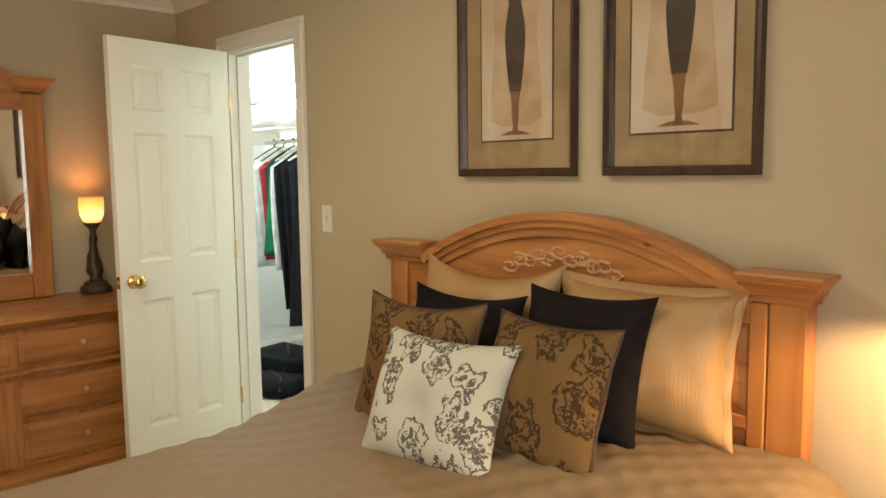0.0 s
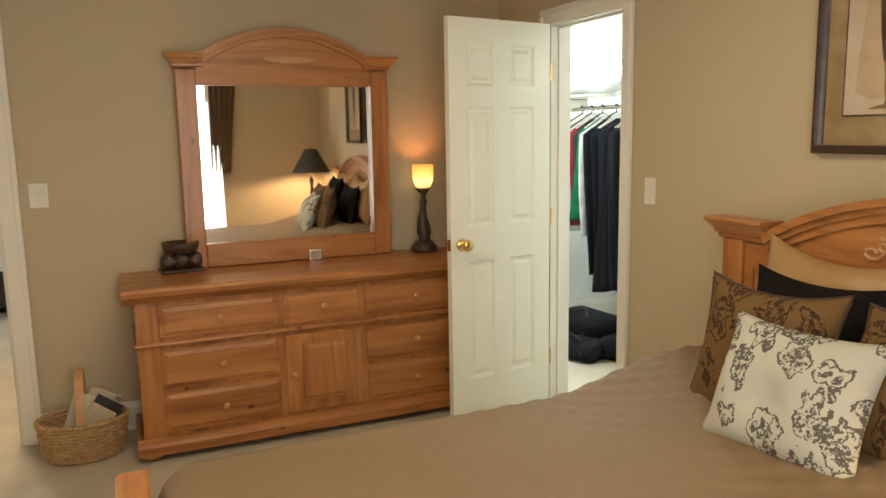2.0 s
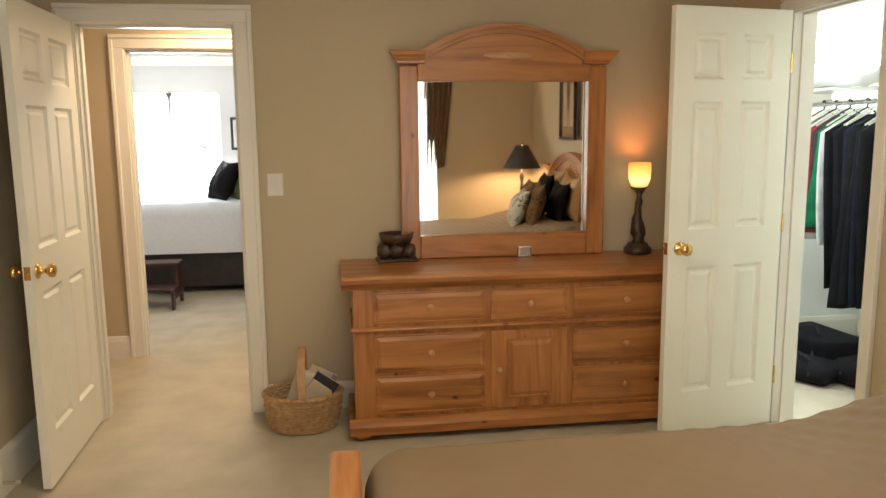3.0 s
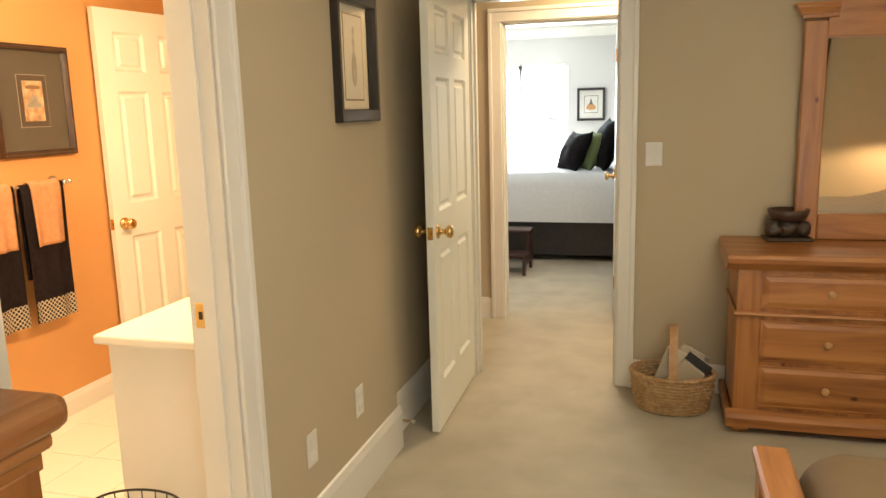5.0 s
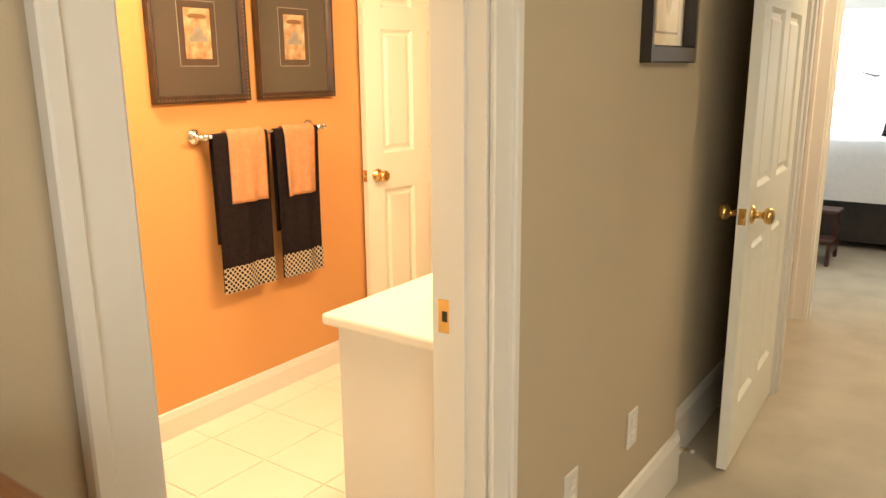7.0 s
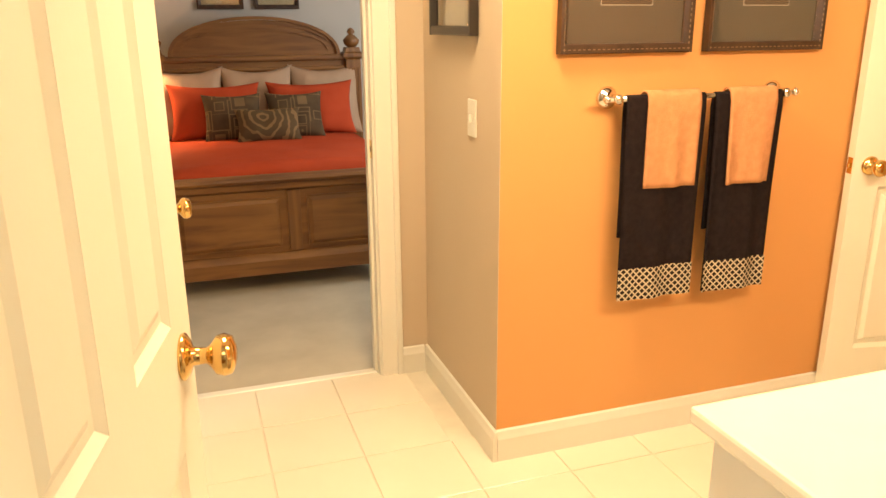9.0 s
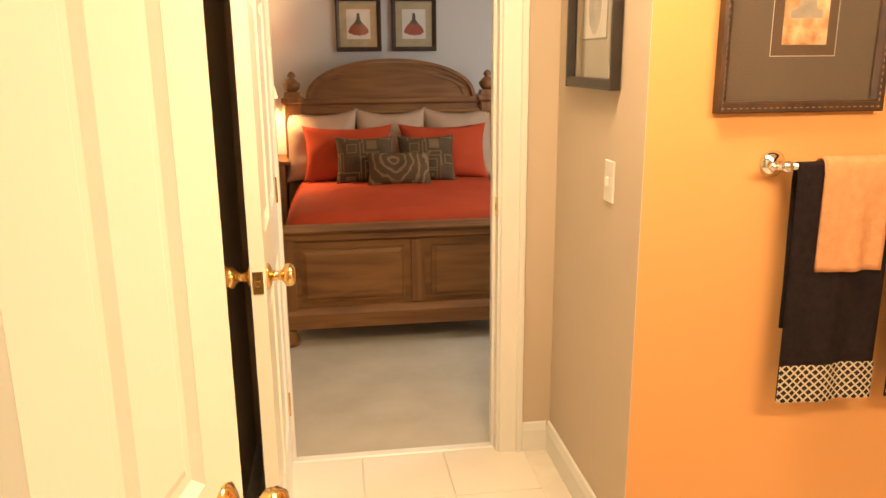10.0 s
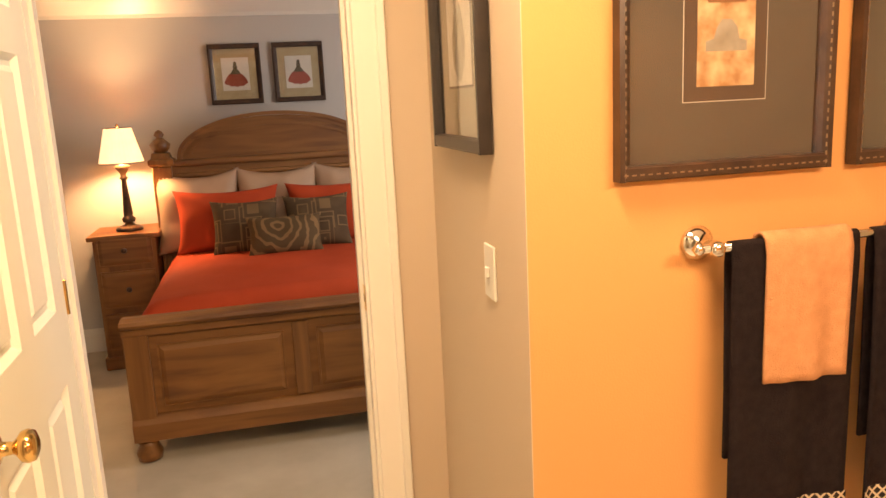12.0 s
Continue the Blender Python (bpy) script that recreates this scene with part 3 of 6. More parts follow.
def knob(parent, x, y, z, mat_="pine_knob", axis="x", r=0.017, label=""):
    k = part("knob", lathe([(r * 0.55, 0), (r * 0.5, 0.008), (r * 0.9, 0.014), (r, 0.021), (r * 0.8, 0.028), (r * 0.3, 0.031)], 14), mat_, parent, label, True)
    k.matrix_basis = pose(x, y, z, 0, 90) if axis == "x" else pose(x, y, z, -90)
    return k


def drawer(parent, plane, u0, u1, z0, z1, mat_, axis="x", depth=0.014, raised=True, name="drawer", out=1):
    """A raised and fielded front on the plane, facing +x (axis x) or +-y."""
    bm = bmesh.new()
    rings = []
    m = min(0.028, (z1 - z0) * 0.2)
    for off, d in ((0, 0), (0, depth * 0.75), (m * 0.25, depth * 0.75), (m * 0.3, depth * 0.45), (m, depth)):
        p = [(u0 + off, z0 + off), (u1 - off, z0 + off), (u1 - off, z1 - off), (u0 + off, z1 - off)]
        rings.append([bm.verts.new((plane + d * out, a, b) if axis == "x" else (a, plane + d * out, b)) for a, b in p])
    bm.faces.new(rings[0])
    for p, q in zip(rings, rings[1:]):
        for i in range(4):
            bm.faces.new((p[i], p[(i + 1) % 4], q[(i + 1) % 4], q[i]))
    bm.faces.new(rings[-1])
    return part(name, bm, mat_, parent)


# dresser
def dresser():
    e = thing("dresser", pose(0, 0, 0), "honey pine dresser with seven drawers and a door, on bun feet", "dresser")
    y0, y1, xb, xf = 0.945, 2.66, -2.69, -2.245
    bm = bx((xb, y0, 0.085), (xf, y1, 0.765), 0.004)
    part("body", bm, "pine_z", e)
    edge = [(xf - 0.01, 0.745), (xf + 0.012, 0.748), (xf + 0.03, 0.765), (xf + 0.045, 0.775), (xf + 0.062, 0.786), (xf + 0.066, 0.806), (xf + 0.058, 0.818), (xf + 0.045, 0.822), (xb, 0.822), (xb, 0.745)]
    bm = prism(edge, "y", y0 - 0.05, y1 + 0.05)
    part("top", bm, "pine_y", e)
    part("base_moulding", prism([(xf - 0.01, 0.035), (xf + 0.045, 0.035), (xf + 0.045, 0.075), (xf + 0.03, 0.09), (xf + 0.008, 0.105), (xf - 0.01, 0.105)], "y", y0 - 0.03, y1 + 0.03), "pine_y", e)
    part("side_moulding", bx((xb, y0 - 0.03, 0.035), (xf - 0.011, y0 - 0.001, 0.085), 0.006), "pine_y", e)
    part("waist_moulding", prism([(xf + 0.001, 0.540), (xf + 0.02, 0.543), (xf + 0.026, 0.551), (xf + 0.02, 0.559), (xf + 0.001, 0.562)], "y", y0 - 0.012, y1 + 0.012), "pine_y", e)
    part("side_waist_moulding", bx((xb, y0 - 0.012, 0.542), (xf, y0 - 0.001, 0.56), 0.004), "pine_y", e)
    for y in (y0 + 0.03, y1 - 0.03):
        for x in (xb + 0.06, xf - 0.02):
            part("foot", lathe([(0.028, 0), (0.044, 0.008), (0.052, 0.024), (0.044, 0.040), (0.03, 0.046)], 18, (x, y, 0)), "pine_z", e, "turned bun foot", True)
    cols = ((1.045, 1.585), (1.615, 2.0), (2.03, 2.565))
    for a, b in cols:
        drawer(e, xf, a, b, 0.578, 0.728, "pine_y")
    for a, b in (cols[0], cols[2]):
        drawer(e, xf, a, b, 0.335, 0.52, "pine_y")
        drawer(e, xf, a, b, 0.125, 0.315, "pine_y")
    for a, b in cols:
        knob(e, xf + 0.012, (a + b) / 2, 0.655)
    for a, b in (cols[0], cols[2]):
        for z in (0.43, 0.222):
            knob(e, xf + 0.012, (a + b) / 2, z)
    dr = part("cabinet_door", bx((xf, 1.615, 0.125), (xf + 0.012, 2.0, 0.52), 0.003), "pine_z", e)
    drawer(dr, xf + 0.012, 1.695, 1.925, 0.18, 0.475, "pine_z", name="door_panel")
    knob(dr, xf + 0.012, 1.65, 0.325)
    return e


dresser()


def arch_outline(y0, y1, zs, ztop, n=28, inset=0.0, sx=0.0):
    """Points over an arch from y0 to y1, springing at zs and rising to ztop."""
    return [(y0 + (y1 - y0) * i / n, zs + (ztop - zs) * math.sin(math.pi * i / n) ** 0.8) for i in range(n + 1)]


def cornice(a, b, back, face, rows, axis, out):
    """A moulded cap that steps out on its face and on the ends named by a's and b's sign of growth: rows of (out from the face, z)."""
    bm = bmesh.new()
    rings = []
    for d, z in rows:
        u0, u1 = a[0] - d * a[1], b[0] + d * b[1]
        f = face + out * d
        ring = ((u0, back), (u1, back), (u1, f), (u0, f))
        rings.append([bm.verts.new((u, v, z) if axis == "x" else (v, u, z)) for u, v in ring])
    bm.faces.new(rings[0])
    bm.faces.new(rings[-1])
    for p, q in zip(rings, rings[1:]):
        for i in range(4):
            bm.faces.new((p[i], p[(i + 1) % 4], q[(i + 1) % 4], q[i]))
    return bm


CAP = ((0.003, 0.0), (0.010, 0.004), (0.012, 0.018), (0.020, 0.022), (0.024, 0.036), (0.036, 0.052), (0.040, 0.054), (0.041, 0.060), (0.047, 0.063), (0.050, 0.070), (0.048, 0.077))


def strip(outer, inner, axis, t0, t1):
    bm = bmesh.new()
    def at(p, t):
        return (t, p[0], p[1]) if axis == "x" else (p[0], t, p[1])
    q = [[bm.verts.new(at(p, t)) for p in line] for line, t in ((outer, t0), (outer, t1), (inner, t1), (inner, t0))]
    for a, b in ((0, 1), (1, 2), (2, 3), (3, 0)):
        for i in range(len(outer) - 1):
            bm.faces.new((q[a][i], q[a][i + 1], q[b][i + 1], q[b][i]))
    bm.faces.new([q[k][0] for k in range(4)])
    bm.faces.new([q[k][-1] for k in (3, 2, 1, 0)])
    return bm


def dresser_mirror():
    e = thing("dresser_mirror", pose(0, 0, 0), "arched honey pine framed mirror standing on the pine dresser", "mirror")
    y0, y1, x0, x1 = 1.215, 2.31, -2.665, -2.615
    g0, g1, gz0, gz1 = 1.314, 2.214, 0.945, 1.741
    part("backing", bx((x0 - 0.02, y0 + 0.01, 0.83), (x0 + 0.01, y1 - 0.01, 1.80)), "pine_z", e)
    part("mirror_glass", bx((x0 + 0.011, g0 - 0.01, gz0 - 0.01), (x0 + 0.016, g1 + 0.01, gz1 + 0.01)), "mirror", e, "bevelled mirror glass")
    for a, b in ((y0, g0), (g1, y1)):
        part("stile", bx((x0 + 0.011, a, 0.824), (x1, b, 1.82), 0.006), "pine_z", e)
    part("bottom_rail", bx((x0 + 0.011, g0, 0.824), (x1 - 0.002, g1, gz0), 0.006), "pine_y", e)
    base = [(y0 + 0.02, gz1), (y1 - 0.02, gz1)]
    top = arch_outline(y0 + 0.12, y1 - 0.12, 1.85, 1.99)
    pts = [(g0, gz1), (g1, gz1), (g1, 1.84)] + top[::-1] + [(g0, 1.84)]
    part("crest", prism(pts, "x", x0 + 0.011, x1 - 0.004), "pine_y", e)
    for k, (d, z0, th) in enumerate(((0.030, -0.012, 0.022), (0.018, -0.034, 0.022))):
        o = arch_outline(y0 + 0.10, y1 - 0.10, 1.868 + z0 + th, 2.028 + z0 + th - 0.012)
        i = arch_outline(y0 + 0.12, y1 - 0.12, 1.868 + z0, 2.028 + z0 - 0.014)
        part("arch_moulding", strip(o, i, "x", x0 + 0.012, x1 + d), "pine_y", e)
    for a, b in (((y0, 1), (y0 + 0.135, 0)), ((y1 - 0.135, 0), (y1, 1))):
        part("cornice", cornice(a, b, x0 + 0.011, x1 + 0.002, [(d * 0.95, 1.828 + z * 0.85) for d, z in CAP], "y", 1), "pine_y", e)
    part("applique", lathe([(0.001, 0), (0.13, 0.001), (0.10, 0.006), (0.03, 0.009)], 24), "carving", e, "pale carved wood applique").matrix_basis = pose(x1 - 0.003, 1.78, 1.872, 0, 90) @ Matrix.Diagonal((0.16, 1, 1, 1))
    return e


M["carving"] = mat("pale carved wood", (0.56, 0.33, 0.17), 0.6, (0.44, 0.23, 0.11), 30, bump=0.6, bump_scale=60)
M["quilt"] = mat("tan quilted cotton, raised", (0.185, 0.128, 0.073), 0.75, (0.175, 0.120, 0.068), 4, bump=0.15, bump_scale=420, sheen=0.0)
dresser_mirror()


def accent_lamp():
    e = thing("accent_lamp", pose(-2.60, 2.50, 0.822), "small bronze figural lamp with lit amber glass shade", "lamp")
    part("base", lathe([(0.072, 0), (0.076, 0.01), (0.074, 0.030), (0.060, 0.040), (0.052, 0.056), (0.03, 0.062)], 24), "bronze", e, smooth=True)
    prof = [(0.034, 0.052), (0.030, 0.08), (0.038, 0.11), (0.036, 0.15), (0.028, 0.19), (0.020, 0.22), (0.015, 0.25), (0.019, 0.28), (0.013, 0.31), (0.020, 0.325), (0.034, 0.345), (0.042, 0.357), (0.03, 0.36)]
    bm = lathe(prof, 18)
    for v in bm.verts:
        w = 0.010 * math.sin(v.co.z * 26)
        v.co.x += w + 0.012 * noise.noise(v.co * 34)
        v.co.y += 0.012 * noise.noise(v.co * 30 + Vector((5, 5, 5)))
    part("stem", bm, "bronze", e, smooth=True)
    part("shade", lathe([(0.020, 0.355), (0.044, 0.368), (0.057, 0.40), (0.060, 0.44), (0.059, 0.49), (0.055, 0.487), (0.05, 0.40), (0.018, 0.362)], 24), "glow", e, "lit amber glass tulip shade", True)
    return e


accent_lamp()


def carved_box():
    e = thing("candle_holder", pose(-2.595, 1.185, 0.822, 0, 0, 5), "dark carved wooden candle holder on the pine dresser", "ornament")
    part("plinth", bx((-0.06, -0.105, 0), (0.06, 0.105, 0.018), 0.006), "bronze", e)
    bm = bmesh.new()
    for i, (y, r, z) in enumerate(((-0.062, 0.042, 0.055), (0.0, 0.047, 0.062), (0.062, 0.042, 0.055))):
        bmesh.ops.create_icosphere(bm, subdivisions=3, radius=r, matrix=pose(0, y, z))
    for v in bm.verts:
        v.co += Vector((1, 1, 1)) * 0.012 * noise.noise(v.co * 28)
        v.co.z = max(v.co.z, 0.012)
    part("carving", bm, "bronze", e, smooth=True)
    part("bowl", lathe([(0.05, 0.095), (0.075, 0.10), (0.088, 0.125), (0.092, 0.148), (0.082, 0.148), (0.07, 0.12), (0.02, 0.112)], 24), "bronze", e, smooth=True)
    return e


carved_box()
ck = thing("desk_clock", pose(-2.585, 1.865, 0.822, 0, 0, -6), "small silver square desk clock on the pine dresser", "clock")
part("case", bx((-0.018, -0.037, 0.0), (0.018, 0.037, 0.062), 0.006, seg=2), "chrome", ck)
part("face", bx((0.018, -0.025, 0.014), (0.0192, 0.025, 0.050)), mat("taupe clock face", (0.33, 0.26, 0.20), 0.5), ck)


def wicker():
    e = thing("wicker_basket", pose(-2.46, 0.685, 0, 0, 0, 90), "honey wicker basket holding books, with a flat hoop handle", "basket")
    bm = bmesh.new()
    m = mat("honey wicker", (0.52, 0.34, 0.165), 0.6, (0.36, 0.21, 0.09), 40, bump=0.5, bump_scale=200)
    M["wicker"] = m
    n = 44
    for k in range(11):
        z = 0.012 + k * 0.0155
        f = 0.86 + 0.14 * math.sin(min(1, k / 9) * math.pi / 2)
        pts = []
        for i in range(n + 1):
            a = 2 * math.pi * i / n
            w = 0.004 * (1 if (i + k) % 2 else -1)
            pts.append(((0.190 * f + w) * math.cos(a), (0.145 * f + w) * math.sin(a), z))
        tube(pts, 0.0068, 6, bm)
    part("weave", bm, m, e, kind="stuff")
    bm = bmesh.new()
    for k in range(2):
        pts = []
        for i in range(n + 1):
            a = 2 * math.pi * i / n
            w = 0.005 * math.cos(a * 20 + k * math.pi)
            pts.append(((0.195 + w) * math.cos(a), (0.150 + w) * math.sin(a), 0.186 + 0.006 * math.sin(a * 20 + k * math.pi)))
        tube(pts, 0.009, 6, bm)
    part("rim", bm, m, e)
    part("bottom", lathe([(0.12, 0.004), (0.125, 0.012)], 24), m, e)
    pts = [(0, 0.145 * math.cos(math.pi * i / 18), 0.15 + 0.27 * math.sin(math.pi * i / 18)) for i in range(19)]
    bm = bmesh.new()
    prev = None
    for i, (x, y, z) in enumerate(pts):
        q = [bm.verts.new((x + a, y * (1 - b), z - (0.006 if b else 0))) for a, b in ((-0.019, 0), (0.019, 0), (0.019, 0.05), (-0.019, 0.05))]
        if prev:
            for k in range(4):
                bm.faces.new((prev[k], prev[(k + 1) % 4], q[(k + 1) % 4], q[k]))
        prev = q
    part("handle", bm, mat("bent ash handle", (0.50, 0.29, 0.13), 0.5, (0.42, 0.23, 0.10), 30), e, "bent flat wooden handle")
    return e


wicker()
# each board leans in the plane of the wall behind: offset along the basket, distance out, lean, height, width, thickness
for i, (dy, dx, lean, h, w, t, c) in enumerate(((-0.050, -0.02, -20, 0.25, 0.13, 0.022, (0.60, 0.54, 0.40)), (-0.035, 0.025, -38, 0.22, 0.12, 0.03, (0.50, 0.42, 0.29)), (-0.035, -0.055, -30, 0.27, 0.12, 0.022, (0.58, 0.50, 0.37)), (-0.015, -0.010, -36, 0.25, 0.13, 0.020, (0.035, 0.032, 0.035)), (0.0, -0.075, -30, 0.25, 0.12, 0.02, (0.30, 0.27, 0.23)))):
    b = thing("book", pose(-2.44 + dx, 0.685 + dy, 0.045, lean, 0, 90 + (i % 3 - 1) * 5), ("black" if i == 3 else "cream") + " hardback book leaning in the wicker basket", "book", "books in the basket")
    b.matrix_world = pose(-2.44 + dx, 0.685 + dy, 0.055) @ pose(0, 0, 0, lean) @ pose(0, 0, 0, 0, 0, 90)
    part("cover", bx((-w / 2, -t / 2, 0), (w / 2, t / 2, h), 0.003), mat("book cloth", c, 0.7), b)
    part("pages", bx((-w / 2 + 0.004, -t / 2 + 0.003, h - 0.003), (w / 2 - 0.004, t / 2 - 0.003, h + 0.0006)), mat("page edges", (0.7, 0.66, 0.56), 0.8), b)


# pine bed
def pine_bed():
    e = thing("pine_bed", pose(0, 0, 0), "honey pine panel bed with arched headboard, made up in tan", "bed")
    x0, x1 = -0.785, 0.785
    yh = 2.955
    for a, b in ((x0 + 0.02, x0 + 0.115), (x1 - 0.115, x1 - 0.02)):
        part("headboard_post", bx((a, yh - 0.005, 0.0), (b, yh + 0.055, 1.10), 0.006), "pine_z", e)
    bm = bx((x0 + 0.115, yh + 0.012, 0.25), (x1 - 0.115, yh + 0.042, 1.09))
    part("headboard_panel", bm, "pine_x", e)
    for a, b, z0, z1 in ((x1 - 0.42, x1 - 0.36, 0.45, 1.09), (x1 - 0.16, x1 - 0.116, 0.45, 1.09), (x1 - 0.36, x1 - 0.16, 1.035, 1.09), (x1 - 0.36, x1 - 0.16, 0.765, 0.80)):
        part("panel_rail", bx((a, yh - 0.008, z0), (b, yh + 0.0115, z1), 0.003), "pine_z" if z1 - z0 > 0.1 else "pine_x", e)
    drawer(e, yh + 0.012, x0 + 0.16, x0 + 0.36, 0.55, 1.00, "pine_z", "y", 0.012, name="side_panel", out=-1)
    drawer(e, yh + 0.012, x1 - 0.36, x1 - 0.16, 0.80, 1.04, "pine_x", "y", 0.012, name="side_panel", out=-1)
    drawer(e, yh + 0.012, x1 - 0.36, x1 - 0.16, 0.45, 0.765, "pine_x", "y", 0.012, name="side_panel", out=-1)
    arch = arch_outline(x0 + 0.27, x1 - 0.20, 1.09, 1.265)
    part("arch_panel", prism([(x0 + 0.28, 1.085), (x1 - 0.21, 1.085)] + arch[::-1], "y", yh + 0.008, yh + 0.040), "pine_x", e)
    for d, dz, th in ((0.030, 0.022, 0.022), (0.016, 0.0, 0.022), (0.004, -0.028, 0.03)):
        o = arch_outline(x0 + 0.22, x1 - 0.15, 1.095 + dz + th - 0.02, 1.25 + dz + th)
        i = arch_outline(x0 + 0.24, x1 - 0.17, 1.095 + dz - 0.02, 1.25 + dz)
        part("arch_moulding", strip(o, i, "y", yh - d, yh + 0.045), "pine_x", e)
    for a, b in (((x0 + 0.018, 1), (x0 + 0.24, 0)), ((x1 - 0.18, 0), (x1 - 0.022, 1))):
        part("cornice", cornice(a, b, yh + 0.06, yh - 0.002, [(d, 1.092 + z) for d, z in CAP], "x", -1), "pine_x", e)
    bm = bmesh.new()
    for i in range(11):
        k = (i - 5) / 5
        pts = [(0.03 + k * 0.20 + 0.03 * math.cos(t * 0.9 + i) * (0.4 + t / 8), 0, 1.160 - abs(k) * 0.045 + 0.012 * (i % 2) + 0.018 * math.sin(t * 0.9 + i) * (0.4 + t / 8)) for t in range(9)]
        tube([(x, yh + 0.006, z) for x, y, z in pts], 0.0055, 6, bm)
    part("scroll_carving", bm, "carving", e, "pale scrolled leaf carving on the arch")
    part("footboard_rail", bx((x0 + 0.035, 0.855, 0.565), (x1 - 0.02, 0.94, 0.60), 0.008), "pine_x", e)
    part("footboard_panel", bx((x0 + 0.10, 0.88, 0.14), (x1 - 0.08, 0.91, 0.566)), "pine_x", e)
    for a in (x0 + 0.045, x1 - 0.115):
        part("footboard_post", bx((a, 0.865, 0), (a + 0.085, 0.93, 0.566), 0.006), "pine_z", e)
    for a in (x0 + 0.055, x1 - 0.08):
        part("side_rail", bx((a, 0.93, 0.20), (a + 0.03, 2.95, 0.36), 0.004), "pine_y", e)
    part("mattress", bx((x0 + 0.095, 0.955, 0.22), (x1 - 0.09, 2.93, 0.555), 0.05, seg=3), "whitecloth", e)
    return e


pine_bed()


def spread(name, x0, x1, y0, y1, ztop, drop, material, label, round_=0.11, nx=90, ny=110, quilt=False, dome=0.0, parent=None, cut=True):
    """A cover over a mattress: flat top with a wide rounded edge, hanging sides, soft dents."""
    e = thing(name, pose(0, 0, 0), label, "bedspread")
    bm = bmesh.new()
    r = round_
    L = math.pi / 2 * r
    hang = ztop - r - drop
    def edge(s, lo, hi):
        """Arc length s outward from the flat part; gives position along and height below the top."""
        if s <= 0:
            return 0.0, 0.0
        if s < L:
            a = s / r
            return r * math.sin(a), r * (1 - math.cos(a))
        return r, r + (s - L)
    fx0, fx1, fy0, fy1 = x0 + r, x1 - r, y0 + r, y1
    tx, ty = (fx1 - fx0) + 2 * (L + hang), (fy1 - fy0) + (L + hang)
    rows = []
    for j in range(ny + 1):
        sy = ty * j / ny - (L + hang)
        row_ = []
        for i in range(nx + 1):
            sx = tx * i / nx - (L + hang)
            ox = -sx if sx < 0 else (sx - (fx1 - fx0) if sx > fx1 - fx0 else 0)
            oy = -sy if sy < 0 else 0
            px = fx0 + min(max(sx, 0), fx1 - fx0)
            py = fy0 + min(max(sy, 0), fy1 - fy0)
            d = math.hypot(ox, oy)
            o, dz = edge(min(d, L + hang), 0, 0)
            if d > 0:
                px += (-1 if sx < 0 else 1) * o * ox / d
                py -= o * oy / d
            z = ztop - dz
            u = (px - x0) / (x1 - x0)
            z += dome * math.sin(math.pi * min(max(u, 0), 1)) * (1 if dz < r else 0)
            if quilt and dz < r * 1.5:
                k = min(1.0, max(0.0, (py - 2.15) / 0.55))
                z += 0.10 * k * k * (3 - 2 * k)
            nn = noise.noise(Vector((px * 3, py * 3, z * 3)))
            z += 0.006 * nn * (1 if dz < r else 0)
            if dz > r * 0.7:
                w = 0.018 * min(1.0, (dz - r * 0.7) / 0.25)
                f = math.sin((px + py) * 26 + 2 * nn)
                if ox > oy:
                    px += w * f * (-1 if sx < 0 else 1) * 0.6
                else:
                    py -= w * f * 0.6
            if quilt:
                k = 0.105
                a1 = abs(((sx + sy) / k) % 2 - 1)
                b1 = abs(((sx - sy) / k) % 2 - 1)
                g = min(a1, 1 - a1) * min(b1, 1 - b1)
                q = min(1.0, max(0.0, (py - 1.7) / 0.8))
                g2 = min(abs(a1 - 0.16), abs(a1 - 0.84), abs(b1 - 0.16), abs(b1 - 0.84))
                z += (0.0012 + 0.0060 * q) * min(1, g * 6) - 0.0030 * q * max(0.0, 1 - g2 * 14)
            row_.append(bm.verts.new((px, py, z)))
        rows.append(row_)
    for j in range(ny):
        for i in range(nx):
            bm.faces.new((rows[j][i], rows[j][i + 1], rows[j + 1][i + 1], rows[j + 1][i]))
    o = part("cover", bm, material, e, smooth=True)
    return e


spread("bedspread", -0.775, 0.885, 0.948, 2.94, 0.625, 0.30, "quilt", "tan diamond-quilted bedspread smooth over the pine bed", 0.12, 230, 260, quilt=True)


def pillow(at, w, h, t, lean, yaw, material, label, seed=1, droop=0.0, group="pillows on the pine bed", roll=0, piping=None, category="pillow"):
    p = thing("pillow", pose(at[0], at[1], at[2], -lean, roll, yaw), label, category, group)
    part("cushion", cushion(w, h, t, 22, droop, seed), material, p, smooth=True)
    if piping:
        k = 1.0
        n = 24
        pts = []
        for i in range(n):
            pts.append((-1 + 2 * i / n, -1))
        for i in range(n):
            pts.append((1, -1 + 2 * i / n))
        for i in range(n):
            pts.append((1 - 2 * i / n, 1))
        for i in range(n + 1):
            pts.append((-1, 1 - 2 * i / n))
        q = []
        for u, v in pts:
            px, pz = 1 - 0.10 * (1 - abs(v) ** 2.2) * abs(u) ** 3, 1 - 0.10 * (1 - abs(u) ** 2.2) * abs(v) ** 3
            q.append((u * px * w / 2, 0, v * pz * h / 2 + h / 2 - droop * h * max(0.0, v) * (1 - u * u) * 0.5))
        part("piping", tube(q, 0.005, 6), piping, p, "corded edge piping")
    return p


